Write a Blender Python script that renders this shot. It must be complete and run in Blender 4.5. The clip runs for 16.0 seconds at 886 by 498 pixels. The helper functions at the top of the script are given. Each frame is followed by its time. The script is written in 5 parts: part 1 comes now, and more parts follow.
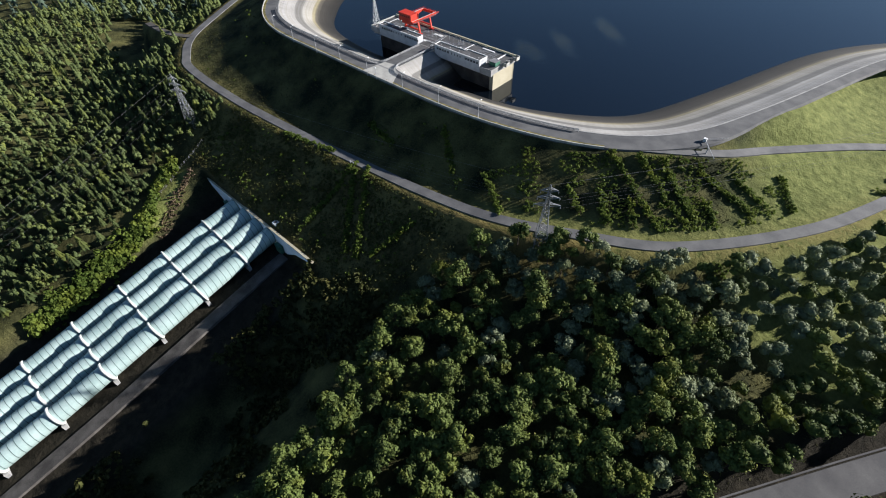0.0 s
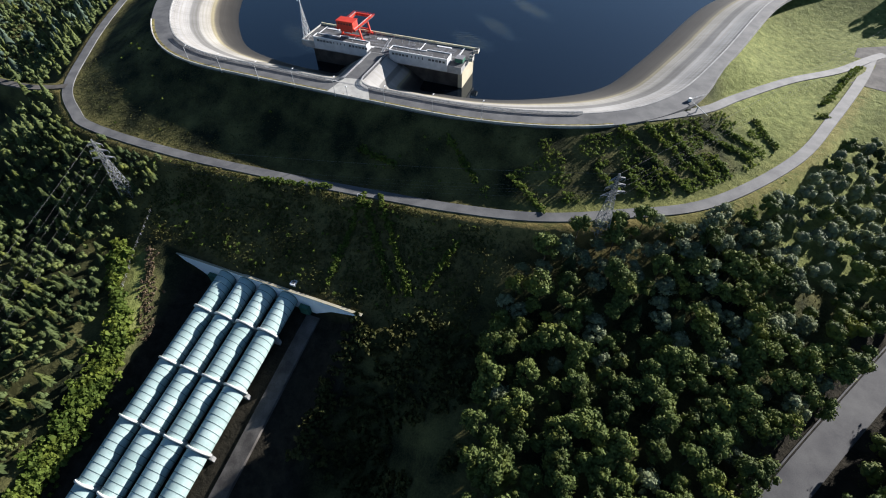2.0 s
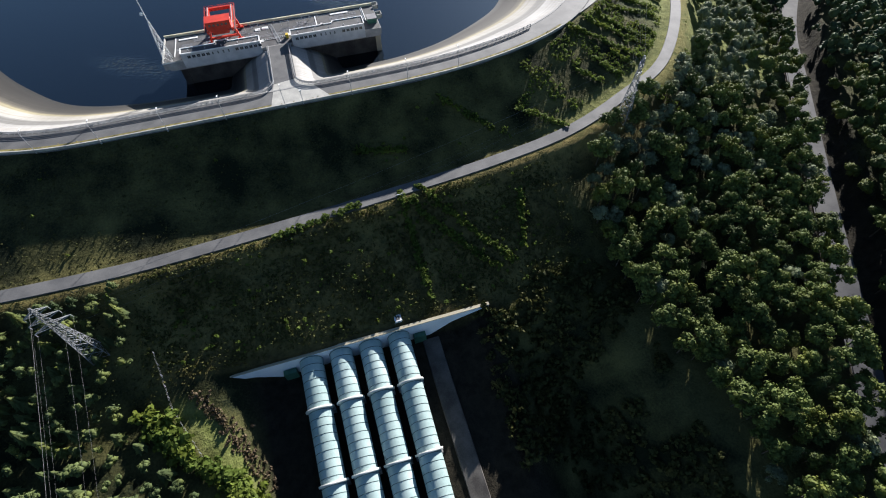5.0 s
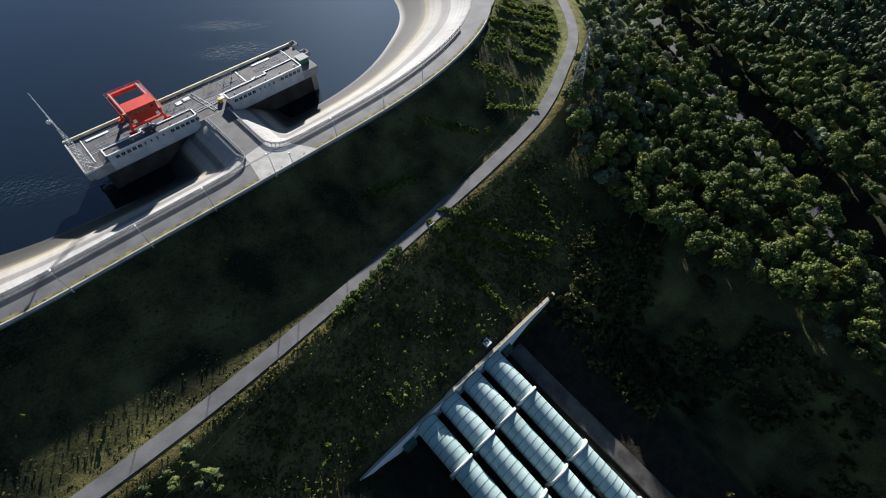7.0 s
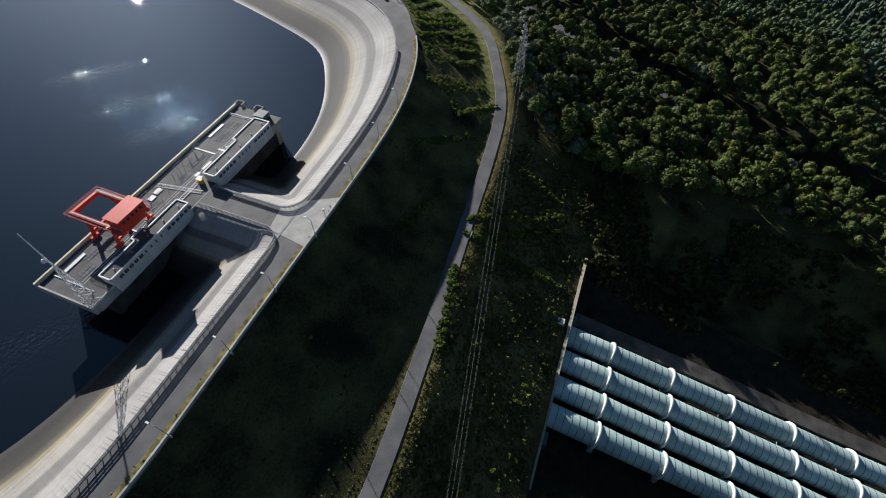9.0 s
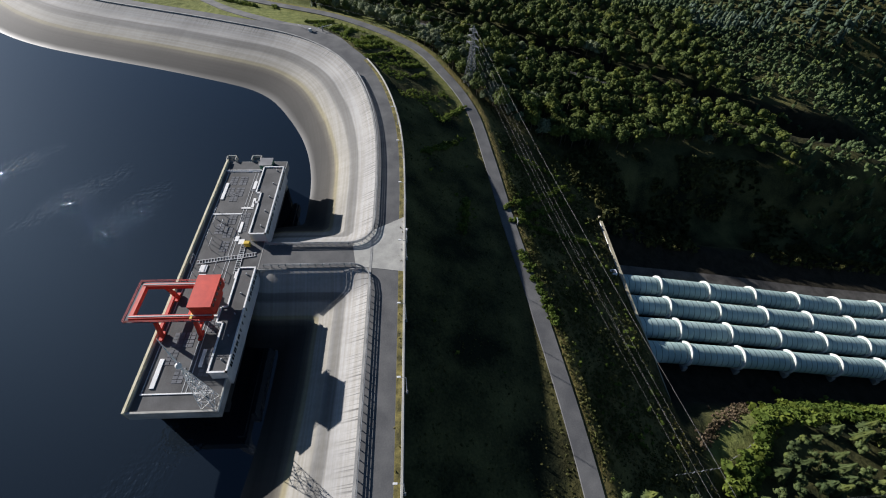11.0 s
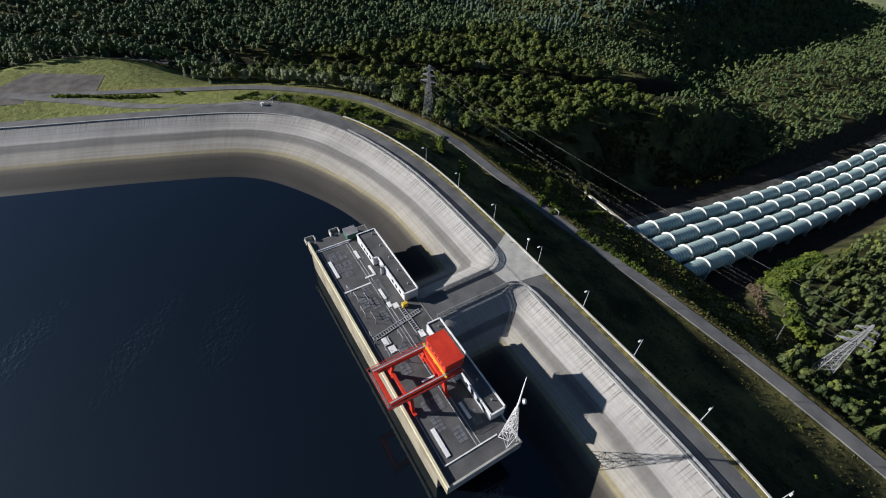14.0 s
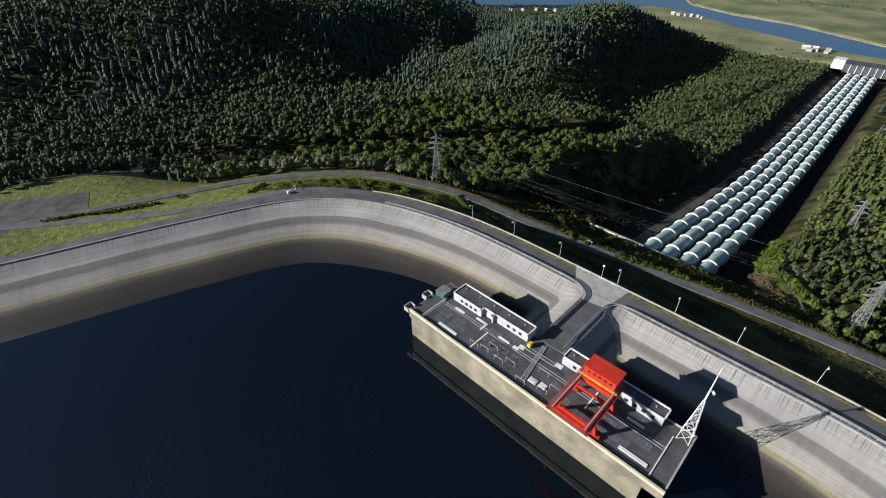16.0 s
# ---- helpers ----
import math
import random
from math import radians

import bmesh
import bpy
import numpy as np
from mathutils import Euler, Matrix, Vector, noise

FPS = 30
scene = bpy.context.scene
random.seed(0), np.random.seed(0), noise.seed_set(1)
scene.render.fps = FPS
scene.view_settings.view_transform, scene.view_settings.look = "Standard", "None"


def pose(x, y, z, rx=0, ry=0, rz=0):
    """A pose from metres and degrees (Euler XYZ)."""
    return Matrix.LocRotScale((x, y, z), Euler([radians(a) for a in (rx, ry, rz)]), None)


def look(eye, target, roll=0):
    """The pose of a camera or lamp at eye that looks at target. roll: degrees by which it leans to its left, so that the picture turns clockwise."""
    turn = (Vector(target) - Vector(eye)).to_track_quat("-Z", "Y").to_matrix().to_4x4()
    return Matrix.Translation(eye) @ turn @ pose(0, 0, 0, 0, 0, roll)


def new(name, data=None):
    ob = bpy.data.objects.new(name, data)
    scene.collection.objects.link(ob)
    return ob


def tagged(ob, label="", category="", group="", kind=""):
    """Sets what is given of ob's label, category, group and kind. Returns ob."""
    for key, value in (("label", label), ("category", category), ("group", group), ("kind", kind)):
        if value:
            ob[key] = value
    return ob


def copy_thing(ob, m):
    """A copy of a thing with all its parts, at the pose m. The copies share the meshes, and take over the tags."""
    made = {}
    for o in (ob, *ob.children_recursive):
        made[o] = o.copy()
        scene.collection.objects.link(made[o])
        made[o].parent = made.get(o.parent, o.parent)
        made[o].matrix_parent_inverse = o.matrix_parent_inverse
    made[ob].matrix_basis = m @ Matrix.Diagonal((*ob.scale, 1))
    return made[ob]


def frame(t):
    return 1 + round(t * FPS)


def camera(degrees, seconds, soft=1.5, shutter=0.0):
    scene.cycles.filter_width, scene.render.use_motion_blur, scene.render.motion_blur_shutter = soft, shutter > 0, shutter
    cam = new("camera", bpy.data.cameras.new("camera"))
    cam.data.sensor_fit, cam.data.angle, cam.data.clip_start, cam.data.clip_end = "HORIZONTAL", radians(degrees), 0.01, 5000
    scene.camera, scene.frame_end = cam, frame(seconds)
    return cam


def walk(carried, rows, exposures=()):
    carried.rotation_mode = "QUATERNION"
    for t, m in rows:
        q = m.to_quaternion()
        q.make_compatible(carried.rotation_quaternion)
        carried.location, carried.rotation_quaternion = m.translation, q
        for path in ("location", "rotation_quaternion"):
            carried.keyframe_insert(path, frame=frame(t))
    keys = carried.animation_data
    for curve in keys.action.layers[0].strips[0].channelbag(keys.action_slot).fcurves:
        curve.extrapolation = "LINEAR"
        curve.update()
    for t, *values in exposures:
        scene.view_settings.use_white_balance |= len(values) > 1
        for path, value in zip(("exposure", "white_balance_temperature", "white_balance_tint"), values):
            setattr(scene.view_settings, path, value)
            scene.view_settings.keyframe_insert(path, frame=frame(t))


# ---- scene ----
cam = camera(87.6, 16.0, soft=1.05)
PATH = [
    (0.0, 222.746, -175.402, 134.898, 43.234, 1.166, 42.184),
    (0.5, 203.918, -183.543, 136.183, 42.666, 1.009, 37.821),
    (1.0, 184.317, -190.919, 137.037, 42.387, 0.832, 32.699),
    (1.5, 164.009, -197.030, 137.451, 41.976, 0.592, 27.200),
    (2.0, 143.151, -201.542, 137.636, 41.314, 0.649, 21.243),
    (2.5, 122.272, -204.609, 137.706, 40.260, 0.661, 15.630),
    (3.0, 101.191, -205.984, 137.356, 38.812, 0.990, 9.475),
    (3.5, 80.190, -205.799, 136.446, 37.452, 0.987, 3.288),
    (4.0, 59.176, -204.548, 135.041, 36.340, 1.181, -3.591),
    (4.5, 37.905, -200.276, 133.824, 35.813, 0.991, -10.361),
    (5.0, 17.092, -193.492, 132.886, 35.730, 0.658, -17.153),
    (5.5, -2.434, -184.455, 132.344, 35.894, 0.287, -23.932),
    (6.0, -19.845, -173.424, 132.316, 36.109, -0.020, -30.662),
    (6.5, -34.315, -160.659, 132.918, 36.177, -0.159, -37.306),
    (7.0, -45.826, -146.602, 134.093, 36.040, -0.166, -43.825),
    (7.5, -57.023, -132.384, 135.246, 36.099, -0.602, -50.073),
    (8.0, -67.731, -117.772, 136.209, 36.356, -0.718, -56.383),
    (8.5, -77.864, -102.672, 136.802, 36.841, -0.896, -62.324),
    (9.0, -87.466, -87.100, 136.786, 37.557, -0.588, -68.600),
    (9.5, -95.793, -68.844, 135.503, 38.419, -0.714, -74.773),
    (10.0, -102.685, -48.826, 133.536, 39.365, -1.033, -80.923),
    (10.5, -107.801, -27.907, 131.595, 40.307, -1.429, -86.925),
    (11.0, -110.806, -6.947, 130.393, 41.152, -1.785, -92.652),
    (11.5, -111.361, 13.193, 130.641, 41.812, -1.987, -97.979),
    (12.0, -109.574, 32.120, 132.502, 42.296, -1.990, -102.879),
    (12.5, -106.968, 50.849, 134.226, 42.957, -2.037, -107.620),
    (13.0, -103.287, 69.366, 135.558, 43.692, -1.990, -112.297),
    (13.5, -98.409, 86.988, 136.044, 44.570, -2.085, -116.774),
    (14.0, -92.210, 104.173, 136.434, 45.719, -1.927, -121.241),
    (14.5, -84.823, 120.737, 137.160, 47.048, -1.830, -125.329),
    (15.0, -76.148, 137.188, 138.108, 48.935, -1.268, -129.281),
    (15.5, -66.889, 153.105, 139.493, 50.983, -0.811, -132.552),
    (16.0, -57.376, 169.085, 141.094, 53.471, 0.311, -135.611),
]
UNIT = 0.75  # metres to one unit of the plan below
walk(cam, [(t, pose(UNIT * x, UNIT * y, UNIT * z, rx, ry, rz)) for t, x, y, z, rx, ry, rz in PATH],
     exposures=[(0.0, 1.17), (2.0, 1.36), (4.0, 1.47), (6.5, 1.32), (7.5, 1.14), (9.0, 0.72), (11.5, 0.77), (12.5, 0.78), (14.0, 0.70), (16.0, 0.64)])

# ---- light: low morning sun, clear sky ----
SUN_AZ, SUN_EL = 53.8, 20.2
world = bpy.data.worlds.new("world")
scene.world = world
world.use_nodes = True
sky = world.node_tree.nodes.new("ShaderNodeTexSky")
sky.sky_type, sky.sun_disc = "NISHITA", False
sky.dust_density, sky.ozone_density = 0.35, 4.5
sky.sun_elevation, sky.sun_rotation = radians(SUN_EL), radians(90 - SUN_AZ)
back = world.node_tree.nodes["Background"]
back.inputs["Strength"].default_value = 0.042
world.node_tree.links.new(sky.outputs[0], back.inputs["Color"])
sun = new("sun", bpy.data.lights.new("sun", "SUN"))
sun.data.energy, sun.data.angle, sun.data.color = 5.2, radians(0.55), (1.0, 0.965, 0.945)
ce = math.cos(radians(SUN_EL))
sun.matrix_world = look((0, 0, 400), (-ce * math.cos(radians(SUN_AZ)), -ce * math.sin(radians(SUN_AZ)), 400 - math.sin(radians(SUN_EL))))


# ---- materials ----
def lin(c):
    return tuple(c) + (1.0,) if len(c) == 3 else tuple(c)


def material(name, dark, light, scale=0.3, fine=6.0, rough=0.85, metal=0.0, bump=0.3, spec=0.3, island=0.0, objrand=0.0):
    """Two scales of noise between two colours, a fine bump, and some change from piece to piece."""
    m = bpy.data.materials.new(name)
    m.use_nodes = True
    nt = m.node_tree
    n, l = nt.nodes, nt.links
    b = n["Principled BSDF"]
    b.inputs["Roughness"].default_value, b.inputs["Metallic"].default_value = rough, metal
    b.inputs["Specular IOR Level"].default_value = spec
    geo = n.new("ShaderNodeNewGeometry")
    big, small = n.new("ShaderNodeTexNoise"), n.new("ShaderNodeTexNoise")
    for t, s, d in ((big, scale, 5), (small, fine, 3)):
        t.inputs["Scale"].default_value, t.inputs["Detail"].default_value = s, d
        l.new(geo.outputs["Position"], t.inputs["Vector"])
    add = n.new("ShaderNodeMath")
    add.operation = "MULTIPLY_ADD"
    l.new(small.outputs[0], add.inputs[0])
    add.inputs[1].default_value = 0.5
    half = n.new("ShaderNodeMath")
    half.operation = "MULTIPLY_ADD"
    l.new(big.outputs[0], half.inputs[0])
    half.inputs[1].default_value, half.inputs[2].default_value = 1.6, -0.55
    l.new(half.outputs[0], add.inputs[2])
    last = add.outputs[0]
    for amount, src in ((island, geo.outputs["Random Per Island"]), (objrand, None)):
        if amount:
            if src is None:
                src = n.new("ShaderNodeObjectInfo").outputs["Random"]
            k = n.new("ShaderNodeMath")
            k.operation = "MULTIPLY_ADD"
            l.new(src, k.inputs[0])
            k.inputs[1].default_value = amount
            l.new(last, k.inputs[2])
            last = k.outputs[0]
    ramp = n.new("ShaderNodeValToRGB")
    ramp.color_ramp.elements[0].position, ramp.color_ramp.elements[1].position = 0.25, 0.9 + 0.5 * (island + objrand)
    ramp.color_ramp.elements[0].color, ramp.color_ramp.elements[1].color = lin(dark), lin(light)
    l.new(last, ramp.inputs[0])
    l.new(ramp.outputs[0], b.inputs["Base Color"])
    if bump:
        bp = n.new("ShaderNodeBump")
        bp.inputs["Strength"].default_value, bp.inputs["Distance"].default_value = bump, 0.05
        l.new(small.outputs[0], bp.inputs["Height"])
        l.new(bp.outputs[0], b.inputs["Normal"])
    return m


def leaf_material(name, dark, light, yellow, through_=0.14, objrand=0.0, island=0.32):
    """Foliage: colour by leaf clump and by stand, a little light let through."""
    m = material(name, dark, light, scale=0.05, fine=0.5, rough=0.7, bump=0.0, spec=0.12, island=island, objrand=objrand)
    nt = m.node_tree
    b = nt.nodes["Principled BSDF"]
    tone = nt.nodes.new("ShaderNodeTexNoise")
    tone.inputs["Scale"].default_value = 0.11
    geo = next(x for x in nt.nodes if x.type == "NEW_GEOMETRY")
    nt.links.new(geo.outputs["Position"], tone.inputs["Vector"])
    r = nt.nodes.new("ShaderNodeValToRGB")
    r.color_ramp.elements[0].position, r.color_ramp.elements[1].position = 0.5, 0.72
    r.color_ramp.elements[0].color, r.color_ramp.elements[1].color = (0, 0, 0, 1), (0.8, 0.8, 0.8, 1)
    nt.links.new(tone.outputs[0], r.inputs[0])
    mix = nt.nodes.new("ShaderNodeMix")
    mix.data_type = "RGBA"
    old = b.inputs["Base Color"].links[0].from_socket
    nt.links.new(r.outputs[0], mix.inputs[0])
    nt.links.new(old, mix.inputs[6])
    mix.inputs[7].default_value = lin(yellow)
    nt.links.new(mix.outputs[2], b.inputs["Base Color"])
    tr = nt.nodes.new("ShaderNodeBsdfTranslucent")
    nt.links.new(mix.outputs[2], tr.inputs["Color"])
    ms = nt.nodes.new("ShaderNodeMixShader")
    ms.inputs[0].default_value = through_
    out = nt.nodes["Material Output"]
    nt.links.new(b.outputs[0], ms.inputs[1])
    nt.links.new(tr.outputs[0], ms.inputs[2])
    nt.links.new(ms.outputs[0], out.inputs["Surface"])
    return m


GRASS = material("grass", (0.012, 0.0165, 0.0085), (0.125, 0.118, 0.044), 0.07, 1.6, 0.95, bump=0.9, spec=0.08)
VERGE = material("dry_verge", (0.06, 0.055, 0.022), (0.27, 0.225, 0.075), 0.5, 2.5, 0.95, bump=0.9)
ASPHALT = material("asphalt", (0.072, 0.073, 0.076), (0.138, 0.137, 0.135), 0.15, 3.0, 0.78, bump=0.2)
ASPHALT_DARK = material("dark_asphalt", (0.05, 0.05, 0.055), (0.11, 0.11, 0.11), 0.12, 3.0, 0.85, bump=0.2)
CONCRETE = material("concrete", (0.22, 0.22, 0.215), (0.38, 0.375, 0.36), 0.25, 3.0, 0.9)
CONCRETE_PALE = material("pale_concrete", (0.30, 0.295, 0.275), (0.45, 0.44, 0.40), 0.3, 3.0, 0.9)
PAINT_WHITE = material("white_paint", (0.58, 0.58, 0.58), (0.80, 0.80, 0.79), 0.4, 5.0, 0.6, bump=0.1)
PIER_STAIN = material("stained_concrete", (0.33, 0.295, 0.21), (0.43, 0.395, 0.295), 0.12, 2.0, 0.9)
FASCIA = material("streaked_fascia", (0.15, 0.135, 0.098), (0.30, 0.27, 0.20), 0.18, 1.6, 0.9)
PIER_DARK = material("dark_concrete", (0.03, 0.03, 0.028), (0.09, 0.085, 0.075), 0.2, 2.0, 0.85)
PARAPET = material("cream_parapet", (0.48, 0.43, 0.28), (0.66, 0.61, 0.45), 0.3, 4.0, 0.7, bump=0.1)
ROOF = material("bitumen_roof", (0.055, 0.055, 0.056), (0.11, 0.11, 0.112), 0.2, 3.0, 0.8)
ROOF_PANEL = material("grey_roof_panel", (0.16, 0.16, 0.17), (0.26, 0.26, 0.27), 0.3, 4.0, 0.7)
GRATE = material("steel_grating", (0.085, 0.09, 0.10), (0.16, 0.165, 0.18), 0.5, 6.0, 0.85)
STEEL = material("galvanised_steel", (0.30, 0.31, 0.32), (0.44, 0.45, 0.46), 0.5, 6.0, 0.6, metal=0.2, bump=0.05)
STEEL_GREY = material("grey_painted_steel", (0.30, 0.31, 0.32), (0.46, 0.47, 0.48), 0.5, 6.0, 0.6, bump=0.05)
PYLON_STEEL = material("dark_grey_steel", (0.17, 0.175, 0.18), (0.30, 0.31, 0.32), 0.5, 6.0, 0.65, bump=0.05)
ORANGE = material("orange_red_paint", (0.42, 0.026, 0.015), (0.58, 0.046, 0.021), 0.4, 5.0, 0.5, bump=0.08)
YELLOW = material("yellow_paint", (0.55, 0.38, 0.04), (0.75, 0.55, 0.08), 0.4, 5.0, 0.5, bump=0.05)
PIPE = material("pale_green_pipe_paint", (0.27, 0.37, 0.355), (0.43, 0.54, 0.52), 0.12, 1.5, 0.5, bump=0.08, objrand=0.1)
SEAM = material("dark_pipe_seam", (0.05, 0.085, 0.085), (0.10, 0.14, 0.14), 0.4, 4.0, 0.6)
RING = material("white_pipe_ring", (0.46, 0.47, 0.43), (0.68, 0.68, 0.63), 0.4, 3.0, 0.55, bump=0.1)
HEADWALL = material("whitewashed_headwall", (0.66, 0.70, 0.74), (0.84, 0.86, 0.88), 0.15, 2.0, 0.85)
GRAVEL = material("gravel", (0.045, 0.041, 0.038), (0.125, 0.115, 0.104), 0.2, 2.5, 0.95, bump=0.6)
GLASS_DARK = material("dark_window_glass", (0.02, 0.025, 0.03), (0.05, 0.055, 0.06), 1.0, 5.0, 0.1, bump=0.0, spec=0.6)
GREEN_BOX = material("green_container_paint", (0.03, 0.10, 0.07), (0.06, 0.16, 0.11), 0.6, 5.0, 0.5)
WALL_GREY = material("pale_grey_render", (0.36, 0.37, 0.385), (0.50, 0.51, 0.52), 0.3, 4.0, 0.75, bump=0.1)
BARK = material("bark", (0.05, 0.04, 0.03), (0.14, 0.11, 0.08), 1.0, 8.0, 0.95)
CABLE = material("aluminium_cable", (0.10, 0.10, 0.10), (0.2, 0.2, 0.2), 1.0, 8.0, 0.6, metal=0.0, bump=0.0)
LEAF = leaf_material("deciduous_leaves", (0.016, 0.027, 0.009), (0.088, 0.116, 0.030), (0.138, 0.148, 0.024), 0.06, objrand=0.55)
LEAF_PALE = leaf_material("willow_leaves", (0.058, 0.078, 0.042), (0.19, 0.218, 0.125), (0.18, 0.20, 0.085), objrand=0.3)
NEEDLE = leaf_material("conifer_needles", (0.021, 0.036, 0.015), (0.084, 0.107, 0.038), (0.12, 0.135, 0.028), 0.08, objrand=0.5, island=0.2)
SHRUB = leaf_material("shrub_leaves", (0.045, 0.076, 0.014), (0.14, 0.185, 0.036), (0.18, 0.21, 0.034), 0.4)
BRACKEN = leaf_material("brown_bracken", (0.06, 0.045, 0.03), (0.15, 0.11, 0.07), (0.13, 0.11, 0.05))
WEED = leaf_material("weed_leaves", (0.045, 0.055, 0.016), (0.095, 0.10, 0.03), (0.12, 0.105, 0.034), 0.3)
DRY_WEED = leaf_material("dry_weed_blades", (0.07, 0.065, 0.02), (0.22, 0.18, 0.05), (0.27, 0.22, 0.06))
TUFT = leaf_material("coarse_grass_blades", (0.020, 0.027, 0.008), (0.068, 0.072, 0.022), (0.10, 0.09, 0.028))
# far needles are paler and bluer: distance haze put into the colour
NEEDLE_HAZED = leaf_material("hazed_spruce_needles", (0.032, 0.052, 0.042), (0.092, 0.125, 0.086), (0.098, 0.125, 0.068), 0.06, island=0.1)
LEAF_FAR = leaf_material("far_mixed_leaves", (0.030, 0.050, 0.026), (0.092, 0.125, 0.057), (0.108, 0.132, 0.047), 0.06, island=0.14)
LEAF_YOUNG = leaf_material("young_wood_leaves", (0.034, 0.054, 0.024), (0.092, 0.125, 0.050), (0.125, 0.152, 0.036), 0.06, island=0.12)
FIELD = material("field", (0.09, 0.12, 0.05), (0.27, 0.26, 0.13), 0.012, 0.12, 0.95, bump=0.1)


def lining_material():
    """Reservoir facing: level stains by height, drip marks under the crest, mottling."""
    m = material("reservoir_concrete", (0.285, 0.282, 0.276), (0.41, 0.405, 0.395), 0.05, 1.2, 0.9, bump=0.15)
    nt = m.node_tree
    n, l = nt.nodes, nt.links
    b = n["Principled BSDF"]
    geo = next(x for x in n if x.type == "NEW_GEOMETRY")
    sep = n.new("ShaderNodeSeparateXYZ")
    l.new(geo.outputs["Position"], sep.inputs[0])
    wob = n.new("ShaderNodeTexNoise")
    wob.inputs["Scale"].default_value = 0.06
    l.new(geo.outputs["Position"], wob.inputs["Vector"])
    zz = n.new("ShaderNodeMath")
    zz.operation = "MULTIPLY_ADD"
    l.new(wob.outputs[0], zz.inputs[0])
    zz.inputs[1].default_value = 0.35
    l.new(sep.outputs["Z"], zz.inputs[2])
    rng = n.new("ShaderNodeMapRange")
    rng.inputs["From Min"].default_value, rng.inputs["From Max"].default_value = -11.6, 0.8
    l.new(zz.outputs[0], rng.inputs["Value"])
    ramp = n.new("ShaderNodeValToRGB")
    cr = ramp.color_ramp
    bands = [(0.0, (0.03, 0.028, 0.026)), (0.16, (0.06, 0.056, 0.05)), (0.30, (0.12, 0.11, 0.096)), (0.36, (0.33, 0.30, 0.24)), (0.385, (0.74, 0.66, 0.42)), (0.41, (0.74, 0.67, 0.45)),
             (0.43, (0.92, 0.88, 0.79)), (0.56, (0.88, 0.86, 0.81)), (0.575, (0.62, 0.61, 0.59)), (0.60, (0.45, 0.445, 0.435)), (0.675, (0.50, 0.495, 0.485)), (0.69, (0.98, 0.97, 0.96)), (1.0, (0.93, 0.92, 0.915))]
    cr.elements[0].position, cr.elements[0].color = bands[0][0], lin(bands[0][1])
    cr.elements[1].position, cr.elements[1].color = bands[-1][0], lin(bands[-1][1])
    for p, c in bands[1:-1]:
        cr.elements.new(p).color = lin(c)
    l.new(rng.outputs[0], ramp.inputs[0])
    b.inputs["Specular IOR Level"].default_value = 0.35
    wet = n.new("ShaderNodeMapRange")
    wet.inputs["From Min"].default_value, wet.inputs["From Max"].default_value = -11.4, -9.9
    wet.inputs["To Min"].default_value, wet.inputs["To Max"].default_value = 0.45, 0.82
    l.new(zz.outputs[0], wet.inputs["Value"])
    l.new(wet.outputs[0], b.inputs["Roughness"])
    mul = n.new("ShaderNodeMix")
    mul.data_type, mul.blend_type = "RGBA", "MULTIPLY"
    mul.inputs[0].default_value = 1.0
    l.new(b.inputs["Base Color"].links[0].from_socket, mul.inputs[6])
    l.new(ramp.outputs[0], mul.inputs[7])
    # drip marks below the kerb and faint run-off lines, along and down the facing
    at = n.new("ShaderNodeAttribute")
    at.attribute_name = "along"
    last = mul.outputs[2]
    sp = n.new("ShaderNodeSeparateXYZ")
    l.new(at.outputs["Vector"], sp.inputs[0])
    for scale, lo, hi, dark, reach in (((1.3, 0.03, 1.0), 0.51, 0.63, (0.30, 0.30, 0.31, 1), (0.8, 7.5)), ((0.5, 0.03, 1.0), 0.42, 0.66, (0.92, 0.915, 0.90, 1), (30.0, 50.0)), ((0.012, 0.9, 1.0), 0.40, 0.60, (0.86, 0.84, 0.80, 1), (60.0, 80.0))):
        map_ = n.new("ShaderNodeMapping")
        map_.inputs["Scale"].default_value = scale
        l.new(at.outputs["Vector"], map_.inputs["Vector"])
        st = n.new("ShaderNodeTexNoise")
        st.inputs["Scale"].default_value, st.inputs["Detail"].default_value = 1.0, 4
        l.new(map_.outputs[0], st.inputs["Vector"])
        sr = n.new("ShaderNodeMapRange")
        sr.inputs["From Min"].default_value, sr.inputs["From Max"].default_value = lo, hi
        l.new(st.outputs[0], sr.inputs["Value"])
        fade = n.new("ShaderNodeMapRange")
        fade.inputs["From Min"].default_value, fade.inputs["From Max"].default_value = reach
        fade.inputs["To Min"].default_value, fade.inputs["To Max"].default_value = 1.0, 0.0
        l.new(sp.outputs["Y"], fade.inputs["Value"])
        k = n.new("ShaderNodeMath")
        k.operation = "MULTIPLY"
        l.new(sr.outputs[0], k.inputs[0])
        l.new(fade.outputs[0], k.inputs[1])
        m2 = n.new("ShaderNodeMix")
        m2.data_type, m2.blend_type = "RGBA", "MULTIPLY"
        l.new(k.outputs[0], m2.inputs[0])
        l.new(last, m2.inputs[6])
        m2.inputs[7].default_value = dark
        last = m2.outputs[2]
    l.new(last, b.inputs["Base Color"])
    return m


LINING = lining_material()


GUSTS = ((49.6, 140.4, -43, 26, 7), (38.2, 108.6, -40, 25, 7), (29.3, 88.3, -29, 20, 9), (-60, 60, -35, 30, 9))  # centre, turn, half length and half width of each gust on the water


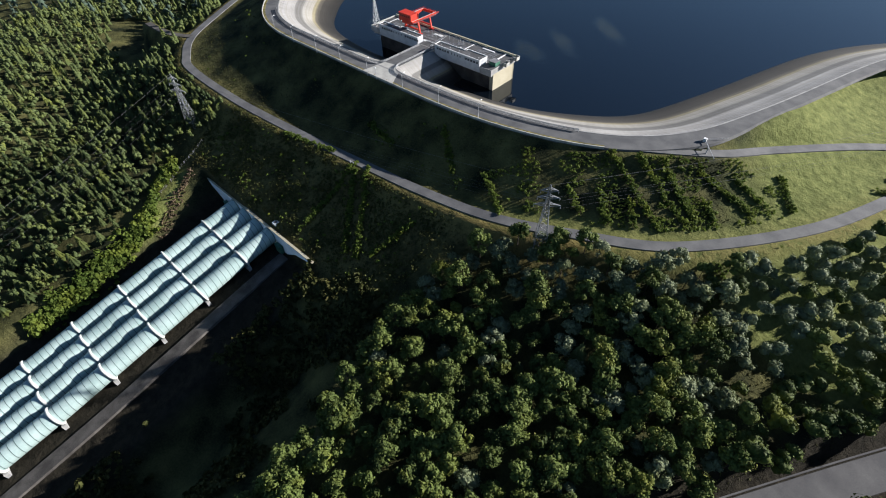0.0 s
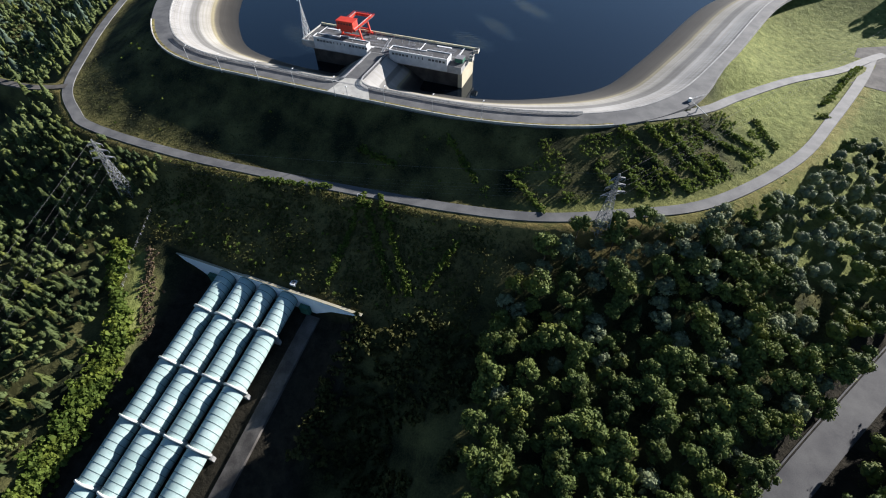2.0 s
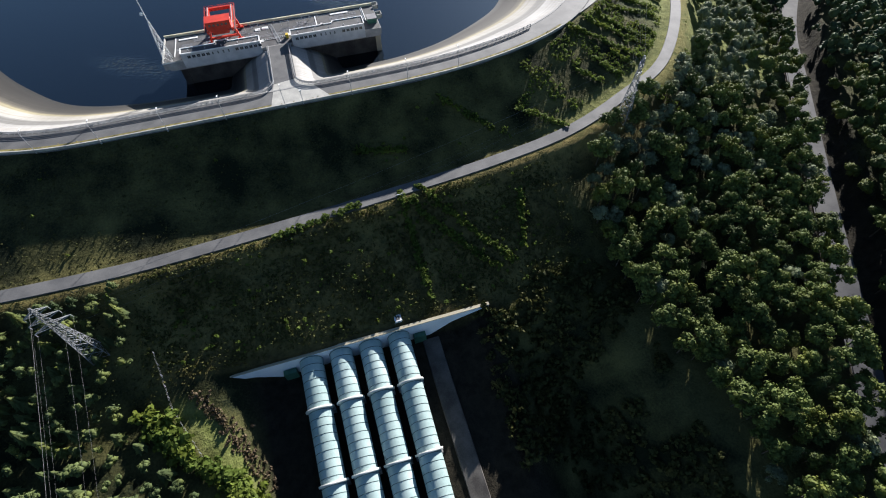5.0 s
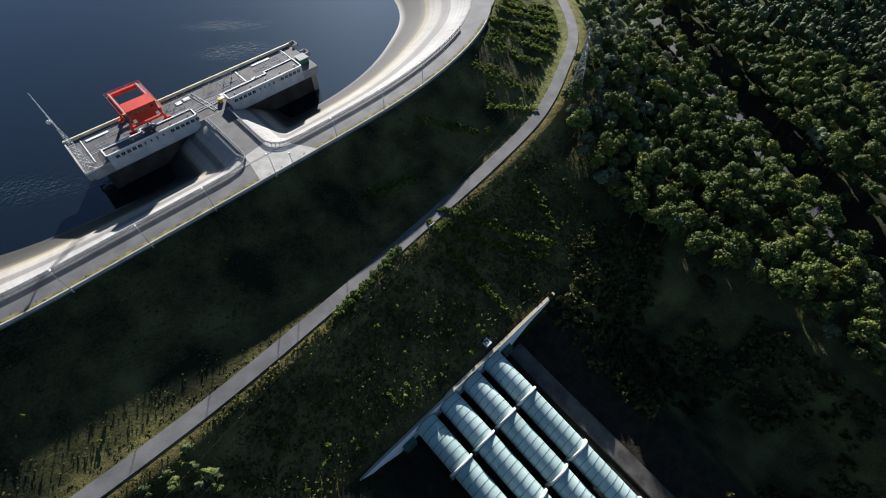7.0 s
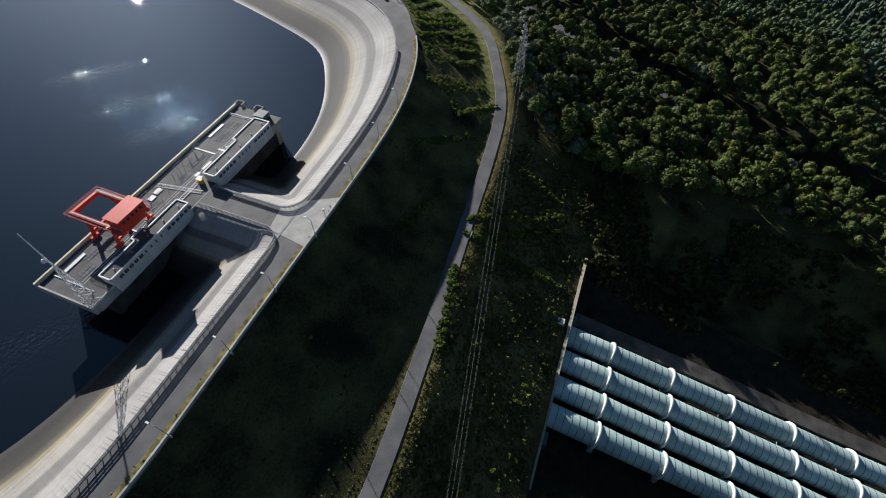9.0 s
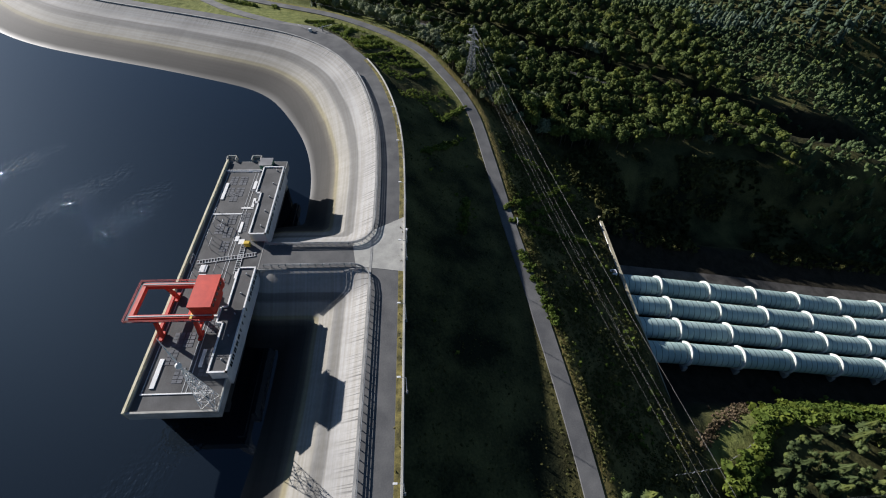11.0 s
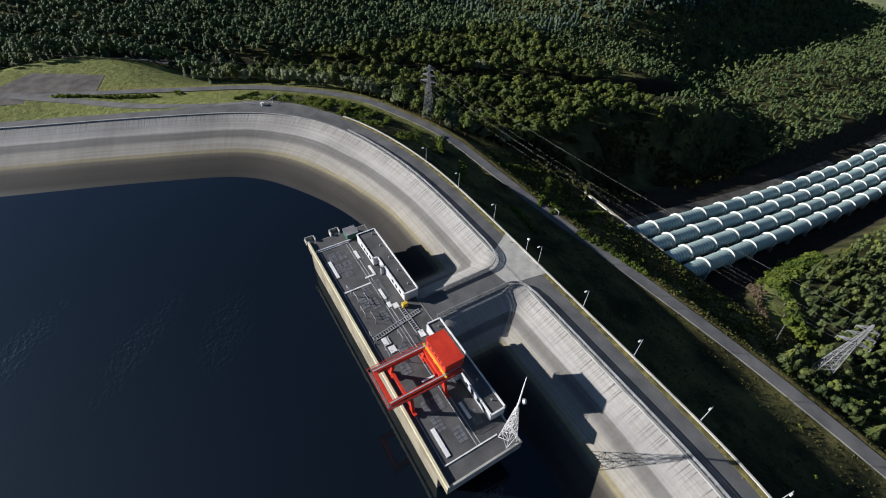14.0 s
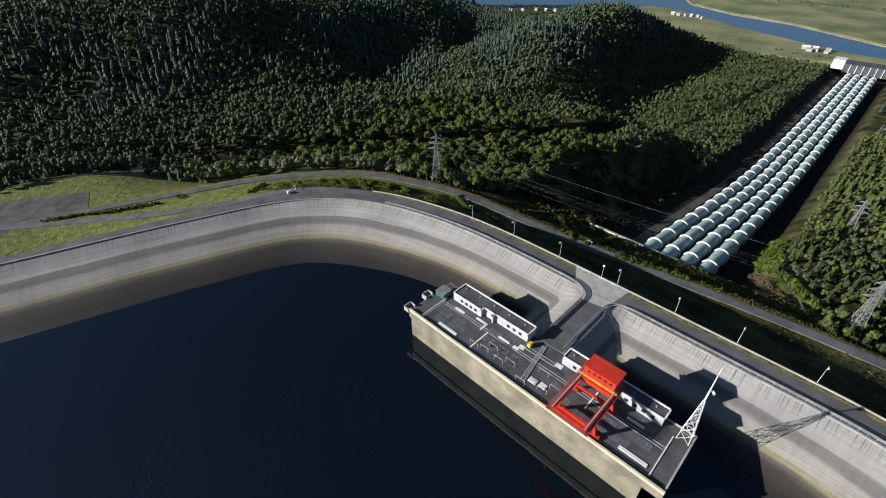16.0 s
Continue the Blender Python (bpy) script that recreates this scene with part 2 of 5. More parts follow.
def water_material(name, colour, rough, wave):
    """Dark water; gusts ruffle it in patches."""
    m = material(name, colour, colour, 0.01, 0.5, rough, bump=0.0, spec=0.5)
    nt = m.node_tree
    n, l = nt.nodes, nt.links
    b = n["Principled BSDF"]
    geo = next(x for x in n if x.type == "NEW_GEOMETRY")
    w, g = n.new("ShaderNodeTexNoise"), n.new("ShaderNodeTexNoise")
    w.inputs["Scale"].default_value, w.inputs["Detail"].default_value = 0.85, 2
    g.inputs["Scale"].default_value, g.inputs["Detail"].default_value = 0.11, 5
    g.inputs["Roughness"].default_value = 0.65
    l.new(geo.outputs["Position"], w.inputs["Vector"])
    l.new(geo.outputs["Position"], g.inputs["Vector"])
    last = None
    for cx, cy, turn, long, wide in GUSTS:
        mp = n.new("ShaderNodeMapping")
        mp.vector_type = "TEXTURE"
        mp.inputs["Location"].default_value, mp.inputs["Rotation"].default_value, mp.inputs["Scale"].default_value = (cx, cy, -11.0), (0, 0, radians(turn)), (long, wide, 50.0)
        l.new(geo.outputs["Position"], mp.inputs["Vector"])
        size = n.new("ShaderNodeVectorMath")
        size.operation = "LENGTH"
        l.new(mp.outputs[0], size.inputs[0])
        fade = n.new("ShaderNodeMapRange")
        fade.inputs["From Min"].default_value, fade.inputs["From Max"].default_value = 1.3, 0.1
        l.new(size.outputs["Value"], fade.inputs["Value"])
        if last is None:
            last = fade.outputs[0]
        else:
            top = n.new("ShaderNodeMath")
            top.operation = "MAXIMUM"
            l.new(last, top.inputs[0])
            l.new(fade.outputs[0], top.inputs[1])
            last = top.outputs[0]
    both = n.new("ShaderNodeMath")
    both.operation = "ADD"
    l.new(last, both.inputs[0])
    l.new(g.outputs[0], both.inputs[1])
    r = n.new("ShaderNodeMapRange")
    r.inputs["From Min"].default_value, r.inputs["From Max"].default_value = 0.72, 1.25
    r.inputs["To Min"].default_value, r.inputs["To Max"].default_value = 0.022, 1.0
    l.new(both.outputs[0], r.inputs["Value"])
    bp = n.new("ShaderNodeBump")
    bp.inputs["Distance"].default_value = wave
    l.new(r.outputs[0], bp.inputs["Strength"])
    l.new(w.outputs[0], bp.inputs["Height"])
    l.new(bp.outputs[0], b.inputs["Normal"])
    b.inputs["IOR"].default_value = 1.55
    # blue of the reflected sky put into the mirror tint
    b.inputs["Specular Tint"].default_value = (0.80, 0.91, 1.0, 1)
    return m


WATER = water_material("deep_water", (0.0006, 0.0016, 0.0034), 0.006, 0.42)
# fine ripples spread a faint sheen round the sun's mirror image; its blue imitates sky glare
wt = WATER.node_tree
sheen, blend = wt.nodes.new("ShaderNodeBsdfAnisotropic"), wt.nodes.new("ShaderNodeMixShader")
sheen.inputs["Color"].default_value, sheen.inputs["Roughness"].default_value = (0.55, 0.76, 1.0, 1), 0.6
blend.inputs[0].default_value = 0.009
wt.links.new(wt.nodes["Principled BSDF"].outputs[0], blend.inputs[1])
wt.links.new(sheen.outputs[0], blend.inputs[2])
wt.links.new(blend.outputs[0], wt.nodes["Material Output"].inputs["Surface"])
LAKE = water_material("lake_water", (0.03, 0.07, 0.14), 0.15, 0.1)


# ---- mesh building ----
class Mesh:
    """Gathers vertices and faces of one mesh."""

    def __init__(self):
        self.v, self.f = [], []

    def quad(self, *p):
        k = len(self.v)
        self.v += [tuple(q) for q in p]
        self.f.append(tuple(range(k, k + len(p))))
        return self

    def box(self, x0, x1, y0, y1, z0, z1, m=None):
        k = len(self.v)
        pts = [(x, y, z) for z in (z0, z1) for x, y in ((x0, y0), (x1, y0), (x1, y1), (x0, y1))]
        self.v += [tuple(m @ Vector(p)) for p in pts] if m else pts
        self.f += [tuple(k + i for i in q) for q in ((3, 2, 1, 0), (4, 5, 6, 7), (0, 1, 5, 4), (1, 2, 6, 5), (2, 3, 7, 6), (3, 0, 4, 7))]
        return self

    def beam(self, p, q, w, h=None):
        """A square bar from p to q."""
        p, q = Vector(p), Vector(q)
        d = q - p
        m = Matrix.Translation(p) @ d.to_track_quat("Z", "Y").to_matrix().to_4x4()
        h = h or w
        return self.box(-w / 2, w / 2, -h / 2, h / 2, 0, d.length, m)

    def tube(self, p, q, r0, r1=None, n=8):
        p, q = Vector(p), Vector(q)
        d = q - p
        r1 = r0 if r1 is None else r1
        m = Matrix.Translation(p) @ d.to_track_quat("Z", "Y").to_matrix().to_4x4()
        k = len(self.v)
        for z, r in ((0, r0), (d.length, r1)):
            self.v += [tuple(m @ Vector((r * math.cos(6.2832 * i / n), r * math.sin(6.2832 * i / n), z))) for i in range(n)]
        self.f += [(k + i, k + (i + 1) % n, k + n + (i + 1) % n, k + n + i) for i in range(n)]
        self.f += [tuple(k + i for i in reversed(range(n))), tuple(k + n + i for i in range(n))]
        return self

    def prism(self, outline, z0, z1):
        k, n = len(self.v), len(outline)
        self.v += [(x, y, z0) for x, y in outline] + [(x, y, z1) for x, y in outline]
        self.f += [tuple(k + n + i for i in range(n)), tuple(k + i for i in reversed(range(n)))]
        self.f += [(k + i, k + (i + 1) % n, k + n + (i + 1) % n, k + n + i) for i in range(n)]
        return self

    def data(self, name, mat, smooth=False):
        me = bpy.data.meshes.new(name)
        me.from_pydata(self.v, [], self.f)
        me.materials.append(mat)
        if smooth:
            me.polygons.foreach_set("use_smooth", [True] * len(me.polygons))
        me.update()
        return me


def part(name, mesh, mat, parent=None, label="", smooth=False):
    ob = new(name, mesh.data(name, mat, smooth) if isinstance(mesh, Mesh) else mesh)
    if parent is not None:
        ob.parent = parent
    return tagged(ob, label)


def thing(name, label, category, group="", kind="", at=(0, 0, 0)):
    ob = new(name)
    ob.location = at
    return tagged(ob, label, category, group, kind)


def setting(name, mesh, mat, label, category, smooth=False):
    return tagged(part(name, mesh, mat, None, "", smooth), label, category, "", "structure")


# ---- plan: lines of the place ----
def smooth_line(pts, step=4.0):
    """A Catmull-Rom line through the points, in even steps."""
    p = np.array(pts, float)
    out = []
    for i in range(len(p) - 1):
        a, b, c, d = p[max(i - 1, 0)], p[i], p[i + 1], p[min(i + 2, len(p) - 1)]
        n = max(2, int(np.linalg.norm((c - b)[:2]) / step))
        for t in np.arange(n) / n:
            out.append(0.5 * (2 * b + (c - a) * t + (2 * a - 5 * b + 4 * c - d) * t * t + (3 * b - a - 3 * c + d) * t ** 3))
    out.append(p[-1])
    return np.array(out)


INNER = smooth_line([(-330, 420), (-262, 230), (-222, 135), (-192, 80), (-166, 46), (-138, 22), (-106, 11), (-60, 10), (0, 10), (56, 10.5),
                     (86, 13), (110, 18), (135, 26), (160, 41), (180, 66), (190, 90), (205, 131), (222, 184), (234, 218), (250, 246), (276, 275), (320, 305), (400, 340)], 2.5)
for _ in range(60):
    INNER[1:-1] = 0.25 * INNER[:-2] + 0.5 * INNER[1:-1] + 0.25 * INNER[2:]
RING_ROAD = smooth_line([(-400, 330, -14), (-302, 160, -14), (-246, 56, -15), (-214, 4, -16), (-189, -31, -17), (-163, -49, -18), (-140, -57, -19), (-75, -58.5, -20.5), (-10, -54, -21.5), (40, -49, -22),
                         (85, -45, -21), (127, -39, -18.5), (164, -25, -16.5), (203, -3, -15.5), (243, 46, -15.5), (268, 98, -16.5), (292, 155, -17), (304, 190, -17)], 4)
ACCESS = smooth_line([(163, 33, -0.2), (178, 43, -0.7), (196, 60, -3), (212, 84, -6.5), (245, 126, -11.5), (279, 160, -15.5), (304, 190, -17), (345, 235, -18), (400, 330, -18)], 4)
LOW_ROAD = smooth_line([(430, 130, -46), (356, 50, -50), (312, -12, -50), (278, -62, -50.5), (244, -114, -52), (213, -167, -56), (180, -230, -64), (150, -330, -78)], 5)
SERVICE = smooth_line([(36, -108, -55.5), (36, -126, -58.8), (37, -180, -69.3), (37, -230, -79.8), (37, -330, -96.8), (37, -410, -106.8), (37, -540, -114.8), (37, -840, -121.8), (37, -1000, -123.3)], 6)
FOREST_TRACK = smooth_line([(-191, -30, -16.75), (-206, -37, -17), (-226, -40, -17.2), (-250, -40, -17.5)], 4)
CREST_W = 12.0


def seg_dist(x, y, line):
    """Distance to a line, signed (right of its way: plus), and the line's third coordinate at the foot."""
    best = np.full(x.shape, 1e9)
    sign, zz = np.ones(x.shape), np.zeros(x.shape)
    for a, b in zip(line[:-1], line[1:]):
        d = (b - a)[:2]
        t = np.clip(((x - a[0]) * d[0] + (y - a[1]) * d[1]) / (d @ d), 0, 1)
        px, py = x - a[0] - t * d[0], y - a[1] - t * d[1]
        r = np.hypot(px, py)
        near = r < best
        best = np.where(near, r, best)
        sign = np.where(near, np.where(d[0] * (y - a[1]) - d[1] * (x - a[0]) > 0, -1.0, 1.0), sign)
        if line.shape[1] > 2:
            zz = np.where(near, a[2] + t * (b[2] - a[2]), zz)
    return best, sign, zz


def pipe_z(y):
    """Height of the penstocks' axes along their way down."""
    return np.interp(-y, [60, 104, 126, 156, 180, 230, 330, 410, 540, 640, 840, 1000, 1600], [-45, -49, -53, -58.8, -63.5, -74, -91, -101, -109, -112, -116, -117.5, -118])


def smoothstep(a, b, v):
    t = np.clip((v - a) / (b - a), 0, 1)
    return t * t * (3 - 2 * t)


def facing(d):
    """Fall of the reservoir's facing with the distance in from its edge."""
    return np.interp(d, [-1, 0, 9, 13, 28, 50, 90], [0, 0, -3.6, -4.6, -9.6, -16.5, -22])


def steep(x, y):
    """The facing is steeper in the two bays behind the intake."""
    return 1 + 0.4 * smoothstep(140, 45, np.abs(x)) * smoothstep(90, 50, y)


def spur(x, y):
    """The bank that carries the bridge out to the intake."""
    w = 6.5 + 9.0 * np.clip((21 - y) / 11.0, 0, 1) ** 2
    dx, dy = np.maximum(np.abs(x - 0.5) - w, 0), np.maximum(y - 47, 0)
    return -np.hypot(dx, dy) / 1.55


def lumps(x, y, s, seed=0.0):
    return (np.sin(x / s + seed) * np.cos(y / s * 1.13 + seed * 2) + 0.5 * np.sin(x / s * 2.3 + y / s * 1.7 + seed * 3) + 0.3 * np.sin(y / s * 4.1 - x / s * 3.3 + seed))


RIDGE_NEAR = smooth_line([(318, -300, 8), (345, -390, 50), (372, -520, 82), (392, -690, 92), (378, -850, 80), (325, -1000, 26)], 30)
RIDGE_FAR = smooth_line([(1060, 470, 40), (880, 230, 70), (780, 0, 82), (745, -190, 82), (790, -420, 72), (930, -650, 50)], 30)


def crest_width(x):
    """The crest road narrows beyond the ramp."""
    return CREST_W - 5.2 * smoothstep(176, 200, x)


def height(x, y):
    """Ground height, anywhere."""
    x, y = np.asarray(x, float), np.asarray(y, float)
    di, si, _ = seg_dist(x, y, INNER)
    dr, sr, zr = seg_dist(x, y, RING_ROAD)
    inside = (si < 0)
    wide = crest_width(x)
    out = di - wide - 1.0
    run = np.maximum(out, 0)
    bank = np.where(sr < 0, -0.6 + (zr + 0.1) * (1 - (1 - run / np.maximum(run + np.maximum(dr - 4.0, 0), 0.1)) ** 1.3), -0.6 - run * 0.52)
    e = np.where(sr > 0, dr, 0.0)
    u = -y
    hill = 12 * np.exp(-((x - 150) / 60) ** 2 - ((y + 640) / 190) ** 2) + 40 * np.exp(-((x + 260) / 150) ** 2 - ((y + 420) / 300) ** 2)
    hill = hill + 105 * np.exp(-((x - 1380) / 420) ** 2 - ((y + 450) / 480) ** 2)
    for line, west, east in ((RIDGE_NEAR, 165, 260), (RIDGE_FAR, 290, 330)):
        dist, turn, top = seg_dist(x, y, line)
        dist = dist + 9 * lumps(x, y, 38, 5.0)
        hill = hill + top * smoothstep(np.where(turn > 0, west, east), 0, dist)
    far = pipe_z(y) + 3 + hill * smoothstep(1250, 700, u) + 2.5 * lumps(x, y, 45) * smoothstep(30, 90, np.abs(x - 5)) * smoothstep(1100, 800, u)
    plateau = -42 - 0.05 * (u - 105) - 0.10 * np.maximum(180 - x, 0) * smoothstep(70, 120, u)
    far = np.where(x > 60, np.maximum(far, far + (plateau - far) * smoothstep(92, 120, x) * smoothstep(420, 300, u) * smoothstep(420, 300, x)), far)
    far = np.where(y > -50, np.maximum(far, -48), far)
    near = zr - 0.42 * np.minimum(e, 58) - 0.1 * np.maximum(e - 58, 0) + 0.8 * lumps(x, y, 19, 2.0) * smoothstep(6, 25, e)
    k = smoothstep(60, 150, e)
    nat = near * (1 - k) + far * k
    bankside = (sr < 0) & ~inside
    h = np.where(inside, np.maximum(facing(di * steep(x, y)), spur(x, y)) - 2.5, np.where(bankside, bank, np.maximum(bank, nat)))
    h = np.where(~inside & (di < wide + 1.5), -0.8, h)
    # trench of the penstocks
    cut = pipe_z(y) - 6.4 + np.where(x > 6, np.maximum(x - 50, 0) * 0.8, np.maximum(-33 - x, 0) * 0.95)
    h = np.where(y < -105.1, np.minimum(h, cut), h)
    h = h - 25 * np.exp(-((x - 84) / 23) ** 2) * smoothstep(107, 150, u) * smoothstep(420, 320, u) * ~inside
    h = np.where((y < -1000) & ~inside, h - 16 * smoothstep(1000, 1060, u), h)
    yard = smoothstep(125, 44, np.hypot(x - 314, y - 178))
    h = np.where(inside, h, h * (1 - yard) - 17.45 * yard)
    # roadbeds
    for line, half in ((FOREST_TRACK, 2.6), (RING_ROAD, 3.2), (ACCESS, 3.0), (LOW_ROAD, 6.5)):
        d, s, z = seg_dist(x, y, line)
        w = smoothstep(half + 9, half + 2.5, d) * (~inside & (di > wide + 2)) * (d < half + 9)
        h = h * (1 - w) + (z - 0.45) * w
    return h


# ---- ground sheet ----
def axis(lo, a, b, hi, step):
    core = list(np.arange(a, b + step / 2, step))
    s = step
    while core[0] > lo:
        s = min(s * 1.12, 260)
        core.insert(0, core[0] - s)
    s = step
    while core[-1] < hi:
        s = min(s * 1.12, 260)
        core.append(core[-1] + s)
    return np.array(core)


def grid_sheet(xs, ys, zf):
    X, Y = np.meshgrid(xs, ys)
    Z = zf(X.ravel(), Y.ravel())
    m = Mesh()
    m.v = list(map(tuple, np.stack([X.ravel(), Y.ravel(), Z], 1)))
    nx = len(xs)
    m.f = [(j * nx + i, j * nx + i + 1, (j + 1) * nx + i + 1, (j + 1) * nx + i) for j in range(len(ys) - 1) for i in range(nx - 1)]
    return m


def ground_material():
    """Rough grass, mown meadow where the mask says so, dry ochre patches by noise."""
    m = bpy.data.materials["grass"]
    nt = m.node_tree
    n, l = nt.nodes, nt.links
    b = n["Principled BSDF"]
    geo = next(x for x in n if x.type == "NEW_GEOMETRY")
    at = n.new("ShaderNodeAttribute")
    at.attribute_name = "mown"
    tx = n.new("ShaderNodeTexNoise")
    tx.inputs["Scale"].default_value, tx.inputs["Detail"].default_value = 0.3, 9
    tx.inputs["Roughness"].default_value = 0.68
    l.new(geo.outputs["Position"], tx.inputs["Vector"])
    ramp = n.new("ShaderNodeValToRGB")
    ramp.color_ramp.elements[0].position, ramp.color_ramp.elements[1].position = 0.32, 0.68
    ramp.color_ramp.elements[0].color, ramp.color_ramp.elements[1].color = (0.075, 0.092, 0.024, 1), (0.20, 0.215, 0.072, 1)
    l.new(tx.outputs[0], ramp.inputs[0])
    mix = n.new("ShaderNodeMix")
    mix.data_type = "RGBA"
    l.new(at.outputs["Fac"], mix.inputs[0])
    l.new(b.inputs["Base Color"].links[0].from_socket, mix.inputs[6])
    l.new(ramp.outputs[0], mix.inputs[7])
    # soil darkened to near black, with the shade lying on it in the colour
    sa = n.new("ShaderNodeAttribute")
    sa.attribute_name = "shaded_soil"
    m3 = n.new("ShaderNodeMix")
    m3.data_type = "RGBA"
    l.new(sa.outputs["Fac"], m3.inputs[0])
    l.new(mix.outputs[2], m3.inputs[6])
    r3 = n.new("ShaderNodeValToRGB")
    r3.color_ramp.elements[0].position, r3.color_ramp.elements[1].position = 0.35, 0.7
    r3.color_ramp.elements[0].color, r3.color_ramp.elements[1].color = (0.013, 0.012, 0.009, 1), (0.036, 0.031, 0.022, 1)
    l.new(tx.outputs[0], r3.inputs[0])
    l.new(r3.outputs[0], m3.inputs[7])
    # dry ochre grass on the verges; on the headwall slope the ochre imitates sunlight
    da = n.new("ShaderNodeAttribute")
    da.attribute_name = "dry"
    patch = n.new("ShaderNodeMapRange")
    patch.inputs["From Min"].default_value, patch.inputs["From Max"].default_value = 0.34, 0.52
    l.new(tx.outputs[0], patch.inputs["Value"])
    amount = n.new("ShaderNodeMath")
    amount.operation = "MULTIPLY"
    l.new(da.outputs["Fac"], amount.inputs[0])
    l.new(patch.outputs[0], amount.inputs[1])
    m4 = n.new("ShaderNodeMix")
    m4.data_type = "RGBA"
    l.new(amount.outputs[0], m4.inputs[0])
    l.new(m3.outputs[2], m4.inputs[6])
    m4.inputs[7].default_value = (0.19, 0.15, 0.055, 1)
    l.new(m4.outputs[2], b.inputs["Base Color"])
    bp = next(x for x in n if x.type == "BUMP")
    bp.inputs["Strength"].default_value, bp.inputs["Distance"].default_value = 1.0, 0.9
    l.new(tx.outputs[0], bp.inputs["Height"])


def mown(x, y):
    """Where the grass is mown meadow: the right-hand bank, the verges, the flat by the yard."""
    di, si, _ = seg_dist(x, y, INNER)
    dr, sr, _ = seg_dist(x, y, RING_ROAD)
    da, _, _ = seg_dist(x, y, ACCESS)
    bank = smoothstep(212, 248, x + 0.35 * y) * (si > 0) * (x < 420) * (y < 420) * (y > -20)
    verge = smoothstep(14, 7, dr) * smoothstep(90, 150, x)
    strip = smoothstep(7, 4, np.abs(x - np.interp(-y, [112, 127, 138, 146, 165, 225], [-62, -53, -47, -42, -36, -33]))) * smoothstep(108, 116, -y) * smoothstep(260, 225, -y)
    return np.clip(np.maximum(np.maximum(bank, strip), 0.75 * verge) + 0.12 * lumps(x, y, 15, 1.0) * (bank > 0.1), 0, 1) * np.maximum(smoothstep(90, 60, np.where(sr > 0, dr, 0)), strip > 0)


gr = setting("ground", grid_sheet(axis(-4600, -300, 360, 4600, 4.0), np.sort(np.append(axis(-4600, -260, 260, 4600, 4.0), [-104.9, -105.3])), height), GRASS,
             "rough dark green grass slopes and mown banks", "ground", True)
ground_material()
co = np.array([v.co[:] for v in gr.data.vertices])
gr.data.attributes.new("mown", "FLOAT", "POINT").data.foreach_set("value", mown(co[:, 0], co[:, 1]).astype(np.float32))
# mask of soil with painted shade: penstock trench and both sides of the wood road
gr.data.attributes.new("shaded_soil", "FLOAT", "POINT").data.foreach_set("value", np.maximum(smoothstep(72, 60, co[:, 0]) * smoothstep(-43, -36, co[:, 0]) * smoothstep(-100, -108, co[:, 1]), smoothstep(24, 12, seg_dist(co[:, 0], co[:, 1], LOW_ROAD)[0])).astype(np.float32))
near_road, road_side, _ = seg_dist(co[:, 0], co[:, 1], RING_ROAD)
dry_or_lit = np.maximum(smoothstep(26, 6, near_road) * smoothstep(40, 115, co[:, 0]) * smoothstep(205, 160, co[:, 0]) * (road_side > 0), np.where(road_side > 0, 0.6, 0.15) * smoothstep(12, 5, near_road))
# slope above the headwall: soft sunlight painted as paler ochre ground
dry_or_lit = np.maximum(dry_or_lit, 0.5 * (road_side > 0) * smoothstep(-85, -60, co[:, 0]) * smoothstep(118, 95, co[:, 0]) * smoothstep(-106, -102, co[:, 1]))
gr.data.attributes.new("dry", "FLOAT", "POINT").data.foreach_set("value", dry_or_lit.astype(np.float32))


def ribbon(line, offs, zs, drop=None):
    """A band along a line: sideways offsets (right: plus) and heights above the line."""
    m = Mesh()
    p = np.array(line, float)
    t = np.gradient(p[:, :2], axis=0)
    t /= np.linalg.norm(t, axis=1)[:, None]
    nrm = np.stack([t[:, 1], -t[:, 0]], 1)
    z0 = p[:, 2] if p.shape[1] > 2 else np.zeros(len(p))
    for o, z in zip(offs, zs):
        q = p[:, :2] + nrm * o
        m.v += [(a, b, c) for (a, b), c in zip(q, z0 + z)]
    n = len(p)
    for j in range(len(offs) - 1):
        m.f += [(j * n + i, (j + 1) * n + i, (j + 1) * n + i + 1, j * n + i + 1) for i in range(n - 1)]
    return m


def lining():
    offs = -np.concatenate([np.arange(0, 30, 1.5), np.arange(30, 72, 3.0)])
    m = ribbon(INNER, offs, np.zeros(len(offs)))
    v = np.array(m.v)
    d = np.repeat(-offs, len(INNER))
    a, b = facing(d * steep(v[:, 0], v[:, 1])), spur(v[:, 0], v[:, 1])
    k = 1.6
    v[:, 2] = np.where(np.abs(a - b) < k, np.maximum(a, b) + (k - np.abs(a - b)) ** 2 / (4 * k), np.maximum(a, b))
    v[:, 2] = np.minimum(v[:, 2], 0.0) - 0.02
    m.v = list(map(tuple, v))
    m.f = [tuple(reversed(q)) for q in m.f]
    return m


